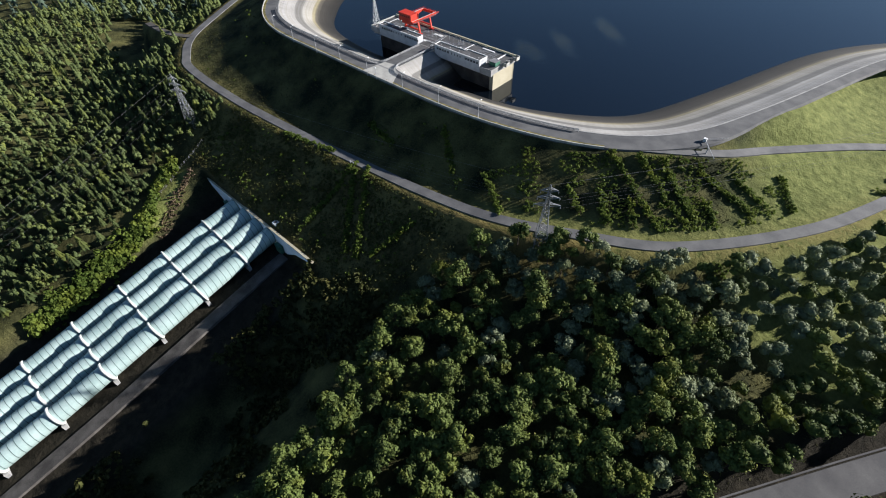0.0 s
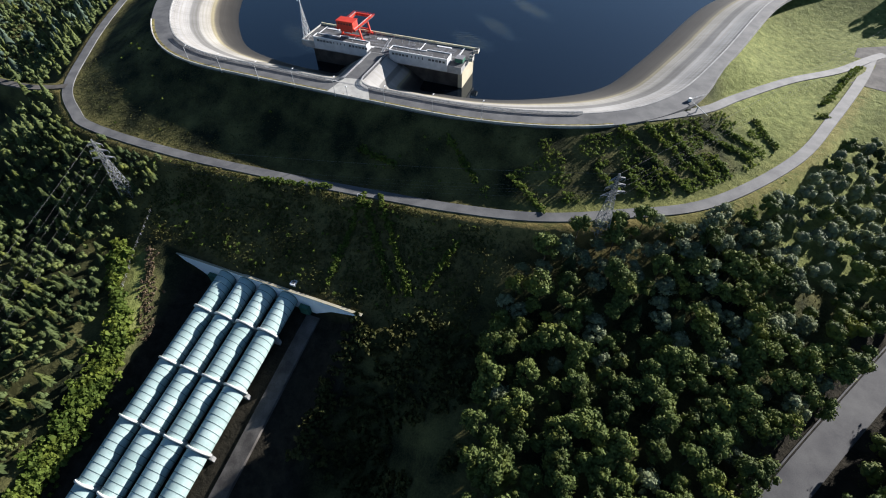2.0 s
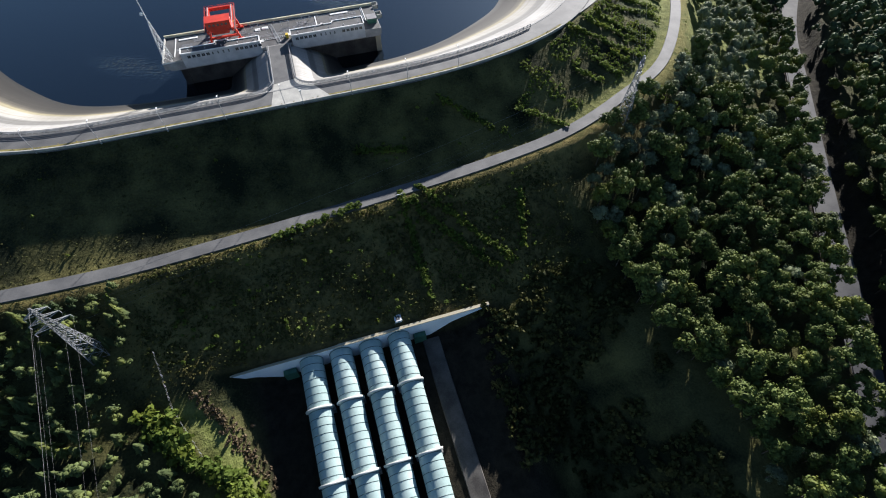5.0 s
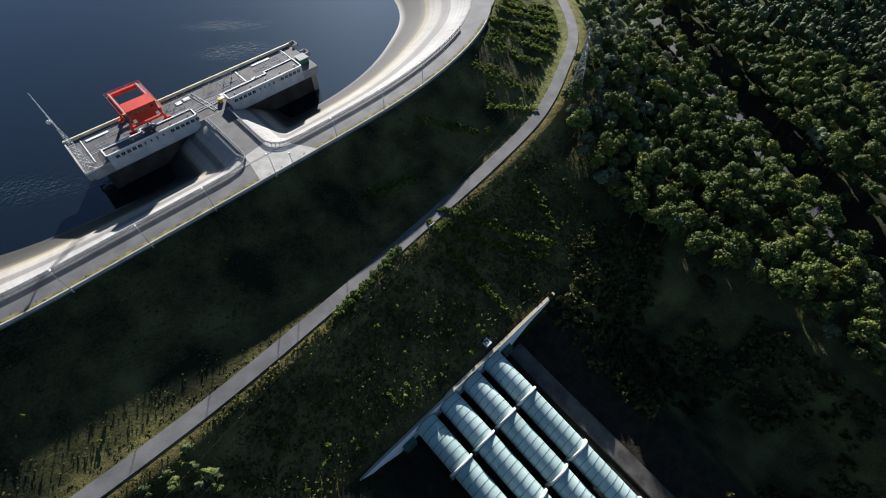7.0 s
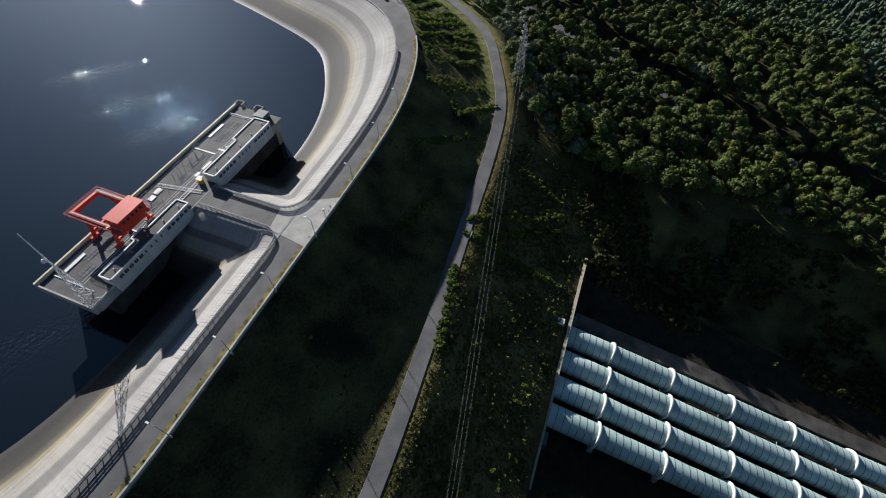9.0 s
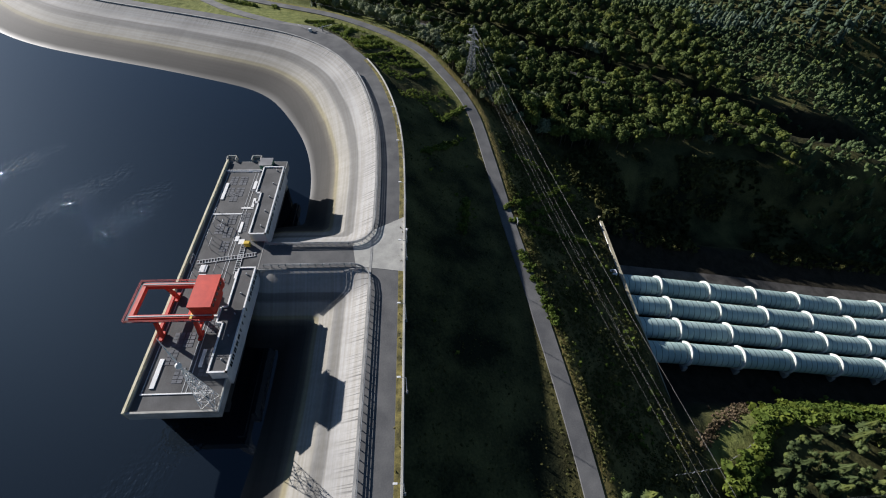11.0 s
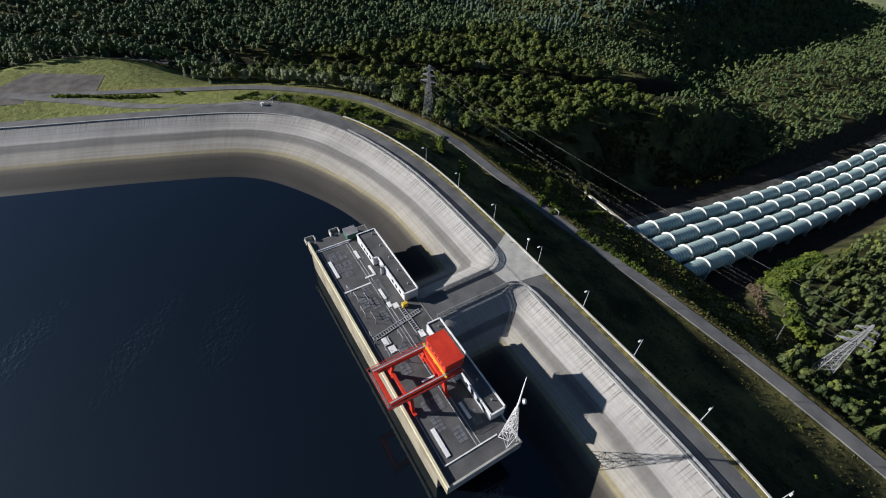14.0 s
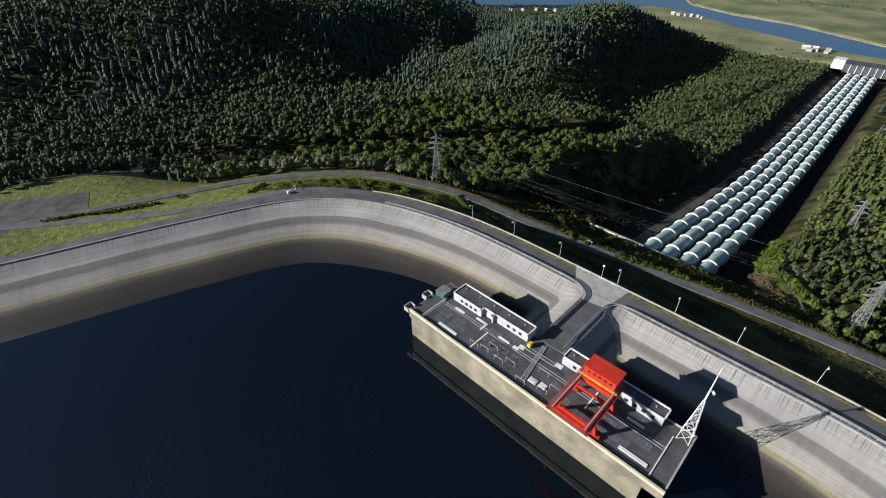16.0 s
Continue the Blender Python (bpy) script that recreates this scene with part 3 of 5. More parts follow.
lin_ob = setting("reservoir_lining", lining(), LINING, "pale concrete reservoir facing with dark waterline stains and a yellowed tide band", "reservoir bank", True)
rows_ = len(lin_ob.data.vertices) // len(INNER)
runs = np.concatenate([[0], np.cumsum(np.linalg.norm(np.diff(INNER, axis=0), axis=1))])
deep = np.concatenate([np.arange(0, 30, 1.5), np.arange(30, 72, 3.0)])
sd = np.stack([np.tile(runs, rows_), np.repeat(deep, len(INNER)), np.zeros(rows_ * len(INNER))], 1)
lin_ob.data.attributes.new("along", "FLOAT_VECTOR", "POINT").data.foreach_set("vector", sd.ravel().astype(np.float32))
def water_sheet():
    t = np.gradient(INNER, axis=0)
    t /= np.linalg.norm(t, axis=1)[:, None]
    q = INNER - np.stack([t[:, 1], -t[:, 0]], 1) * 25.0
    k, m = len(q), Mesh()
    m.v = [(a, b, -14.7) for a, b in q] + [(a * 0.9, max(b, 430) + 500, -14.7) for a, b in q]
    m.f = [(i, i + 1, k + i + 1, k + i) for i in range(k - 1)]
    return m


setting("water", water_sheet(), WATER, "dark blue still reservoir water, sun-glinting", "water")
crest = ribbon(INNER, [-0.2, 0.0, 0.2, 11.8, 12.0, 12.6], [-0.9, 0.06, 0.10, 0.05, 0.0, -1.4])
cut_back = CREST_W - crest_width(INNER[:, 0])
side = np.gradient(INNER, axis=0)
side /= np.linalg.norm(side, axis=1)[:, None]
for j in range(3, 6):
    for i in range(len(INNER)):
        a, b, c = crest.v[j * len(INNER) + i]
        crest.v[j * len(INNER) + i] = (a - side[i, 1] * cut_back[i], b + side[i, 0] * cut_back[i], c)
setting("crest_road", crest, ASPHALT, "grey asphalt road along the dam crest", "road")
setting("crest_kerb", ribbon(INNER, [-0.75, -0.75, 0.1, 0.1], [-1.0, 0.22, 0.22, -0.2]), CONCRETE, "pale concrete kerb along the reservoir edge", "kerb")
front = INNER[(INNER[:, 0] > -170) & (INNER[:, 0] < 146) & (INNER[:, 1] < 80)]
setting("crest_edge_wall", ribbon(front, [11.55, 11.55, 11.62, 12.18, 12.25, 12.25], [-0.3, 0.5, 0.58, 0.58, 0.5, -1.2]), CONCRETE_PALE, "low pale concrete wall along the crest road's outer edge", "wall")
setting("crest_verge", ribbon(front, [9.7, 9.8, 11.4, 11.56], [0.0, 0.10, 0.13, 0.1]), VERGE, "strip of dry yellow weeds beside the crest road", "verge")
setting("ring_road", ribbon(RING_ROAD, [-3.4, -3.0, 3.0, 3.4], [-1.0, 0.0, 0.0, -1.0]), ASPHALT, "narrow grey asphalt service road round the dam foot", "road")
setting("access_road", ribbon(ACCESS, [-3.3, -3.0, 3.0, 3.3], [-1.0, 0.04, 0.04, -1.0]), ASPHALT, "grey asphalt ramp from the crest down to the yard", "road")
setting("forest_track", ribbon(FOREST_TRACK, [-2.9, -2.5, 2.5, 2.9], [-1.0, 0.03, 0.03, -1.0]), GRAVEL, "gravel forest track that leaves the foot road", "road")
setting("low_road", ribbon(LOW_ROAD, [-6.2, -5.8, 5.8, 6.2], [-1.0, 0.0, 0.0, -1.0]), ASPHALT_DARK, "wide worn asphalt road through the wood", "road")
setting("low_road_kerb", ribbon(LOW_ROAD, [6.5, 6.5, 7.1, 7.1], [-1.0, 0.35, 0.35, -1.0]), ASPHALT_DARK, "dark kerb beside the worn wood road", "kerb")
setting("pipe_service_road", ribbon(SERVICE, [-3.6, -3.2, 4.0, 4.4], [-1.2, 0.0, 0.0, -1.0]), GRAVEL, "brown gravel track beside the penstocks", "road")


# ---- penstocks ----
PIPE_X = [-15.2, -2.9, 9.5, 21.9]
RING_Y = [-125.5 - 26.9 * i for i in range(33)]


def pipe_mesh(x, bands):
    """A pipe that follows the slope, or the raised weld bands every three metres along it."""
    m = Mesh()
    n, r, step = 24, 4.72, 26.9 / 9
    y = -103.0
    while y > (-620 if bands else -1000):
        k = len(m.v)
        prof = ((y, r),) if not bands else ((y + 0.13, r - 0.1), (y + 0.11, r + 0.07), (y - 0.11, r + 0.07), (y - 0.13, r - 0.1))
        for q, rr in prof:
            z = float(pipe_z(np.array(q)))
            m.v += [(x + rr * math.cos(6.28319 * i / n), q, z + rr * math.sin(6.28319 * i / n)) for i in range(n)]
        for j in range(3 if bands else 1):
            if bands or y < -103.5:
                o = k + j * n if bands else k - n
                m.f += [(o + i, o + (i + 1) % n, o + n + (i + 1) % n, o + n + i) for i in range(n)]
        y -= step
    return m


def ring_mesh():
    m = Mesh()
    n = 30
    prof = [(4.6, -0.5), (5.5, -0.46), (5.62, -0.34), (5.62, 0.34), (5.5, 0.46), (4.6, 0.5)]
    for i in range(n):
        a = 6.28319 * i / n
        m.v += [(r * math.cos(a), w, r * math.sin(a)) for r, w in prof]
    q = len(prof)
    for i in range(n):
        for j in range(q - 1):
            m.f.append((i * q + j, i * q + j + 1, ((i + 1) % n) * q + j + 1, ((i + 1) % n) * q + j))
    return m.data("ring", RING, True)


RING_DATA = ring_mesh()
SADDLE_DATA = Mesh().box(-5.4, 5.4, -0.9, 0.9, -7.4, -3.4).data("saddle", CONCRETE)
for x in PIPE_X:
    th = thing("penstock", "pale green painted steel penstock with white stiffening rings running downhill", "pipe", "penstocks down the slope")
    part("pipe_shell", pipe_mesh(x, False), PIPE, th, "", True)
    tagged(part("weld_band", pipe_mesh(x, True), SEAM, th, "thin dark weld bands", True), kind="stuff")
    for y in RING_Y:
        z = float(pipe_z(np.array(y)))
        slope = math.degrees(math.atan((float(pipe_z(np.array(y + 4))) - float(pipe_z(np.array(y - 4)))) / 8))
        for nm, da in (("ring", RING_DATA), ("saddle", SADDLE_DATA)):
            ob = part(nm, da, None, th)
            ob.matrix_basis = pose(x, y, z, slope if nm == "ring" else 0, 0, 0)

# ---- headwall ----
wall = Mesh()
xs = [-51.5, -38, -27, 34, 46, 62.5]
bot = [-44.6, -49, -57, -57, -49, -44.3]
k = 0
for x0, x1, b0, b1 in zip(xs[:-1], xs[1:], bot[:-1], bot[1:]):
    t0, t1 = -43.9, -43.9
    wall.v += [(x0, -106.1, b0), (x1, -106.1, b1), (x1, -105.5, t1), (x0, -105.5, t0), (x0, -104.6, b0), (x1, -104.6, b1), (x1, -104.6, t1), (x0, -104.6, t0)]
    wall.f += [tuple(k + i for i in q) for q in ((0, 1, 2, 3), (3, 2, 6, 7), (5, 4, 7, 6), (0, 4, 5, 1))]
    k += 8
head = thing("headwall", "pale blue-grey concrete headwall where the penstocks leave the hill", "retaining wall")
part("wall_face", wall, HEADWALL, head)
part("coping", Mesh().box(-52, 63, -105.9, -104.5, -43.9, -43.45), PIER_STAIN, head, "tan weathered coping")
for x in (-24.5, 31):
    part("valve_chamber", Mesh().box(x - 2.6, x + 2.6, -108.2, -106.15, -56.5, -50.5), GREEN_BOX, head, "green steel cover")
box_ = thing("inspection_shaft", "small square white concrete shaft on the headwall", "shaft")
part("shaft_wall", Mesh().box(22, 25, -102.6, -99.6, -44, -42.0), PAINT_WHITE, box_)
part("cover", Mesh().box(22.7, 24.3, -101.9, -100.3, -42.0, -41.85), ROOF, box_, "dark cover")

# ---- intake block ----
intake = thing("intake_block", "concrete intake block with dark bitumen deck standing in the reservoir", "intake")
D0, D1, F, B = -57.0, 55.5, 50.0, 76.0
part("deck_slab", Mesh().box(D0, D1, F, B - 0.3, -3.4, 0.0), CONCRETE, intake)
part("back_fascia", Mesh().box(D0, D1, B - 0.3, B, -3.4, -0.002), FASCIA, intake, "cream weathered fascia")
part("deck_surface", Mesh().box(D0 + 0.5, D1 - 0.3, F + 0.4, B - 1.2, 0.0, 0.03), ROOF, intake, "dark grey bitumen deck")
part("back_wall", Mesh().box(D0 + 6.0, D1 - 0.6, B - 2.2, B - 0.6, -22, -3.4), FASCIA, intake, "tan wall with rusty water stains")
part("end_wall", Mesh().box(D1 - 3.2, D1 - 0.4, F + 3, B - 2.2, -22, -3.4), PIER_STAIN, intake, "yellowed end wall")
part("end_wall", Mesh().box(D0 + 6.0, D0 + 9.0, F + 3, B - 2.2, -22, -3.4), PIER_DARK, intake, "dark concrete end wall")
part("front_wall", Mesh().box(D0 + 9.0, D1 - 3.2, F + 3.4, F + 5.0, -22, -3.4), PIER_DARK, intake, "dark concrete front wall")
part("front_beam", Mesh().box(D0 + 2, D1 - 0.5, F + 0.6, F + 2.4, -4.6, -3.4), CONCRETE, intake)
part("back_parapet", Mesh().box(D0, D1, B - 0.75, B, 0, 1.25), PARAPET, intake, "cream painted parapet")
part("end_parapet", Mesh().box(D0, D0 + 0.6, F, B - 0.75, 0, 0.7), CONCRETE_PALE, intake)
part("end_parapet", Mesh().box(D1 - 6.6, D1 - 6.3, F + 9, B - 1.4, 0.03, 0.6), PAINT_WHITE, intake)
part("front_parapet", Mesh().box(D0 + 0.6, D0 + 10, F, F + 0.4, 0, 0.7), CONCRETE_PALE, intake)
for y in (74.4, 63.6):
    b = Mesh().box(55.5, 58.6, y - 2.2, y - 1.8, -1.0, 1.2).box(55.5, 58.6, y + 1.6, y + 2.0, -1.0, 1.2).box(58.3, 58.6, y - 2.2, y + 2.0, -1.0, 1.2).box(55.5, 58.3, y - 1.8, y + 1.6, -1.0, -0.8)
    part("bracket_balcony", b, CONCRETE_PALE, intake)
part("rail_track", Mesh().box(D0 + 6, D1 - 8, 60.7, 60.95, 0.03, 0.12), STEEL_GREY, intake)
part("rail_track", Mesh().box(D0 + 6, D1 - 8, 61.9, 62.1, 0.03, 0.12), STEEL_GREY, intake)
part("rail_track", Mesh().box(D0 + 6, D1 - 8, 73.2, 73.5, 0.03, 0.12), STEEL_GREY, intake)
# pale strips, upstands and hatches on the deck
for x0, x1, y0, y1 in ((-51.4, -51.0, 55, 73.5), (48.2, 48.6, 60.5, 74), (22.3, 22.9, 62, 73.2), (26.0, 31.5, 58.4, 59.4), (25.5, 26.3, 58.4, 63), (-25, -24.4, 56, 66), (6.5, 9.0, 57.8, 59.8), (-9.5, -6.5, 55.5, 57.4)):
    part("painted_kerb", Mesh().box(x0, x1, y0, y1, 0.03, 0.26), PAINT_WHITE, intake)
for x0, x1, y0, y1 in ((31, 41, 71.4, 72.6), (-49.5, -40, 70.3, 71.6), (-6.5, -3.2, 67.8, 70.2), (-10.2, -7.4, 67.3, 69.6), (12.5, 18, 60.2, 61.2), (37, 42, 60.0, 61.2), (-43, -37, 58.6, 59.6), (8, 10.5, 60, 61.4)):
    part("hatch_cover", Mesh().box(x0, x1, y0, y1, 0.03, 0.35), PAINT_WHITE, intake, "white hatch cover")
GRID = Mesh()
for i in range(4):
    for j in range(2):
        GRID.box(i * 1.35, i * 1.35 + 1.15, j * 1.6, j * 1.6 + 1.4, 0.03, 0.12)
GRID = GRID.data("grating", GRATE)
for x, y in ((40, 64.5), (40, 68.5), (33, 64.5), (33, 68.5), (30, 66), (17, 63.5), (10, 63.5), (12, 67), (3, 63), (-14, 63.5), (-20, 66.5), (-36, 63.5), (-42, 67), (-36, 67), (-48, 63), (-31, 57.5), (-42, 57), (36, 58.6), (18, 58.6), (13, 58.5), (-46, 56)):
    ob = part("grating", GRID, None, intake)
    ob.location = (x, y, 0)


def ladder_walk(x0, y0, x1, y1):
    m = Mesh()
    p, q = Vector((x0, y0, 0.2)), Vector((x1, y1, 0.2))
    d = (q - p).normalized()
    s = Vector((-d.y, d.x, 0)) * 0.8
    m.beam(p + s, q + s, 0.2)
    m.beam(p - s, q - s, 0.2)
    for i in range(int((q - p).length / 1.0)):
        c = p + d * (i + 0.5)
        m.beam(c + s, c - s, 0.22)
    return m


walkway = thing("cable_ladder", "pale metal cable ladders lying on the deck", "cable ladder")
part("rungs", ladder_walk(1.5, 52, -2, 72), STEEL, walkway)
part("rungs", ladder_walk(7, 57.6, -7.5, 57.2), STEEL, walkway)
for i, (x, y) in enumerate(((20, 71.5), (15.5, 70.5), (13.5, 67.2), (8, 71), (4, 68.8), (-3.8, 73), (-8, 64), (-12, 71), (-15, 67.5))):
    fr = thing("pipe_frame", "thin grey steel goalpost frame on the deck", "frame", "goalpost frames on the intake deck")
    part("post", Mesh().tube((x, y, 0), (x, y, 2.6), 0.1), STEEL_GREY, fr)
    part("post", Mesh().tube((x + 4, y, 0), (x + 4, y, 2.6), 0.1), STEEL_GREY, fr)
    part("crossbar", Mesh().tube((x, y, 2.5), (x + 4, y, 2.5), 0.09), STEEL_GREY, fr)
cont = thing("container", "dark green steel container on the deck's end", "container")
part("container_body", Mesh().box(49.6, 54.4, 55.5, 60.5, 0.03, 2.6), GREEN_BOX, cont)
part("container_roof", Mesh().box(49.4, 54.6, 55.3, 60.7, 2.6, 2.75), ROOF_PANEL, cont, "grey roof")
ch = thing("yellow_cabinet", "small yellow switch cabinet beside the building", "cabinet")
part("cabinet_body", Mesh().box(5.2, 6.6, 55.0, 57.0, 0.03, 2.0), YELLOW, ch)


def gate_building(outline, name_label, windows_front, windows_back):
    th = thing("control_building", name_label, "building", "control buildings on the intake")
    wallm, roof, par = Mesh(), Mesh(), Mesh()
    wallm.prism(outline, -3.4, 3.9)
    part("wall", wallm, WALL_GREY, th)
    cx = sum(p[0] for p in outline) / len(outline)
    roof.prism(outline, 3.9, 4.0)
    part("roof", roof, ROOF, th, "dark bitumen roof")
    n = len(outline)
    for i in range(n):
        (xa, ya), (xb, yb) = outline[i], outline[(i + 1) % n]
        d = Vector((xb - xa, yb - ya, 0)).normalized() * 0.25
        part("roof_edge", Mesh().beam((xa - d.x, ya - d.y, 4.15), (xb + d.x, yb + d.y, 4.15), 0.5, 0.5), PAINT_WHITE, th)
    for x, y, w in windows_front:
        wi = part("window", Mesh().box(x, x + w, y - 0.12, y + 0.05, 1.5, 2.8), GLASS_DARK, th, "dark window")
        part("window_frame", Mesh().box(x - 0.12, x + w + 0.12, y - 0.1, y + 0.02, 1.35, 1.5).box(x + w / 2 - 0.05, x + w / 2 + 0.05, y - 0.16, y + 0.0, 1.5, 2.8), STEEL, wi)
    for x, y, w in windows_back:
        part("window", Mesh().box(x, x + w, y - 0.05, y + 0.12, 1.4, 2.8), GLASS_DARK, th, "dark window")
    for i in range(5):
        x = min(p[0] for p in outline) + 4 + i * 8
        vn = part("roof_vent", Mesh().tube((x, 51.5, 4.0), (x, 51.5, 4.7), 0.25), STEEL, th)
    return th


R_OUT = [(8, 49.2), (46.5, 49.2), (46.5, 57.2), (30.5, 57.2), (30.5, 55.2), (25.2, 55.2), (25.2, 56.6), (24.6, 56.6), (24.6, 55.0), (8, 55.0)]
L_OUT = [(-46.8, 49.2), (-8, 49.2), (-8, 54.6), (-24, 54.6), (-24, 56.4), (-30, 56.4), (-30, 54.4), (-46.8, 54.4)]
gate_building(R_OUT, "long flat-roofed white control building with dark roof", [(10 + i * 2.3, 49.2, 1.5) for i in range(5)] + [(34.5 + i * 2.3, 49.2, 1.5) for i in range(5)] + [(23 + i * 2.4, 49.2, 0.6) for i in range(4)],
              [(33 + i * 2.6, 57.2, 1.4) for i in range(4)] + [(11 + i * 3, 55.0, 1.4) for i in range(3)])
gate_building(L_OUT, "long flat-roofed white control building by the gantry crane", [(-44 + i * 2.3, 49.2, 1.5) for i in range(5)] + [(-20.5 + i * 2.3, 49.2, 1.5) for i in range(6)] + [(-32 + i * 2.6, 49.2, 0.6) for i in range(4)],
              [(-44 + i * 3.2, 54.4, 1.4) for i in range(4)] + [(-20 + i * 3, 54.6, 1.4) for i in range(3)])

# ---- gantry crane ----
crane = thing("gantry_crane", "orange-red gantry crane with machine house on the intake deck", "crane")
CX0, CX1, CY0, CY1, CZ = -31.0, -19.0, 55.5, 80.0, 10.0
for x in (CX0, CX1):
    gd = part("girder", Mesh().box(x - 0.6, x + 0.6, CY0, CY1, CZ - 1.7, CZ), ORANGE, crane)
    part("crane_rail", Mesh().box(x - 0.18, x + 0.18, CY0, CY1, CZ, CZ + 0.16), STEEL_GREY, gd, "dark running rail")
    for y in (61.5, 73.35):
        lean = 0.9 if x == CX0 else -0.9
        part("leg", Mesh().beam((x + lean * 0.2, y, CZ - 1.7), (x - lean * 1.6, y, 1.1), 1.0), ORANGE, crane)
        bog = part("bogie", Mesh().box(x - lean * 1.6 - 1.7, x - lean * 1.6 + 1.7, y - 0.55, y + 0.55, 0.45, 1.2), ORANGE, crane)
        for s in (-1.1, 1.1):
            part("wheel", Mesh().tube((x - lean * 1.6 + s, y - 0.25, 0.55), (x - lean * 1.6 + s, y + 0.25, 0.55), 0.45, n=14), STEEL_GREY, bog, "grey steel wheel")
for y in (CY1 - 0.5, 62.2):
    part("cross_girder", Mesh().box(CX0, CX1, y - 0.6, y + 0.6, CZ - 1.6, CZ - 0.05), ORANGE, crane)
for y in (61.5, 73.35):
    part("tie_beam", Mesh().box(CX0 - 0.6, CX1 + 0.6, y - 0.45, y + 0.45, 2.6, 3.5), ORANGE, crane)
hs = part("machine_house", Mesh().box(CX0 + 0.2, CX1 - 0.2, 54.8, 61.2, CZ + 0.05, CZ + 4.2), ORANGE, crane)
part("house_roof", Mesh().prism([(CX0 - 0.1, 54.5), (CX1 + 0.1, 54.5), (CX1 + 0.1, 61.5), (CX0 - 0.1, 61.5)], CZ + 4.2, CZ + 4.45), ORANGE, hs)
for i in range(5):
    part("house_window", Mesh().box(CX0 + 1.4 + i * 2.0, CX0 + 2.4 + i * 2.0, 61.15, 61.3, CZ + 2.2, CZ + 3.2), GLASS_DARK, hs)
    part("house_window", Mesh().box(CX0 + 1.4 + i * 2.0, CX0 + 2.4 + i * 2.0, 54.7, 54.85, CZ + 2.2, CZ + 3.2), GLASS_DARK, hs)


def hand_rail(pts, h, mat_gap=2.0, r=0.05):
    posts, rails = [], Mesh()
    for a, b in zip(pts[:-1], pts[1:]):
        a, b = Vector(a), Vector(b)
        n = max(1, round((b - a).length / mat_gap))
        posts += [a.lerp(b, i / n) for i in range(n)]
        for k in (0.5, 1.0):
            rails.beam(a + Vector((0, 0, h * k)), b + Vector((0, 0, h * k)), r * 2)
    posts.append(Vector(pts[-1]))
    return posts, rails


for side, x in ((-1, CX0 - 1.6), (1, CX1 + 1.6)):
    part("walkway", Mesh().box(min(x, x - side * 0.9), max(x, x - side * 0.9), CY0, CY1 + 1.2, CZ - 1.0, CZ - 0.9), GRATE, crane)
    ps, rl = hand_rail([(x, CY0, CZ - 0.9), (x, CY1 + 1.2, CZ - 0.9)], 1.1)
    part("handrail", rl, ORANGE, crane)
    for p in ps:
        part("rail_post", Mesh().beam(p, p + Vector((0, 0, 1.1)), 0.08), ORANGE, crane)
part("walkway", Mesh().box(CX0 - 1.6, CX1 + 1.6, CY1 + 0.3, CY1 + 1.2, CZ - 1.0, CZ - 0.9), GRATE, crane)
ps, rl = hand_rail([(CX0 - 1.6, CY1 + 1.2, CZ - 0.9), (CX1 + 1.6, CY1 + 1.2, CZ - 0.9)], 1.1)
part("handrail", rl, ORANGE, crane)
part("platform", Mesh().box(CX0 - 1.2, CX1 + 1.2, 61.2, 61.9, CZ + 0.02, CZ + 0.12), YELLOW, crane, "yellow service platform")
part("hoist_trolley", Mesh().box(CX0 + 2, CX1 - 2, 55.5, 61.0, CZ - 2.4, CZ + 0.04), ORANGE, crane)


# ---- lattice masts and pylons ----
def lattice(th, base, top, half0, half1, n, w, mat, legname="leg", brace="brace"):
    """Four legs that taper from base to top, with crossed braces bay by bay."""
    b, t = Vector(base), Vector(top)
    sg = [(-1, -1), (1, -1), (1, 1), (-1, 1)]

    def corner(i, k):
        h = half0 + (half1 - half0) * k
        c = b.lerp(t, k)
        return Vector((c.x + sg[i][0] * h, c.y + sg[i][1] * h, c.z))
    for i in range(4):
        part(legname, Mesh().beam(corner(i, 0), corner(i, 1), w), mat, th)
    ks = [1 - (1 - j / n) ** 1.25 for j in range(n + 1)]
    for j in range(n):
        m = Mesh()
        for i in range(4):
            k = (i + 1) % 4
            m.beam(corner(i, ks[j]), corner(k, ks[j + 1]), w * 0.6)
            m.beam(corner(k, ks[j]), corner(i, ks[j + 1]), w * 0.6)
            m.beam(corner(i, ks[j + 1]), corner(k, ks[j + 1]), w * 0.5)
        part(brace, m, mat, th)


mast = thing("antenna_mast", "white lattice lightning mast standing on the intake's corner", "mast")
lattice(mast, (-54.0, 53.0, 0.0), (-54.0, 53.0, 20), 2.0, 0.3, 6, 0.17, PAINT_WHITE)
part("spike", Mesh().tube((-54, 53, 20), (-54, 53, 35.5), 0.3, 0.1), PAINT_WHITE, mast)
part("dish", Mesh().tube((-54.8, 52.4, 24), (-55.2, 52.0, 24.3), 0.8, 0.7, 12), PAINT_WHITE, mast, "round white antenna dish")
part("base_frame", Mesh().box(-57, -51, 49.9, 50.3, 0.02, 0.5).box(-57, -56.6, 50, 56, 0.02, 0.5), PAINT_WHITE, mast)


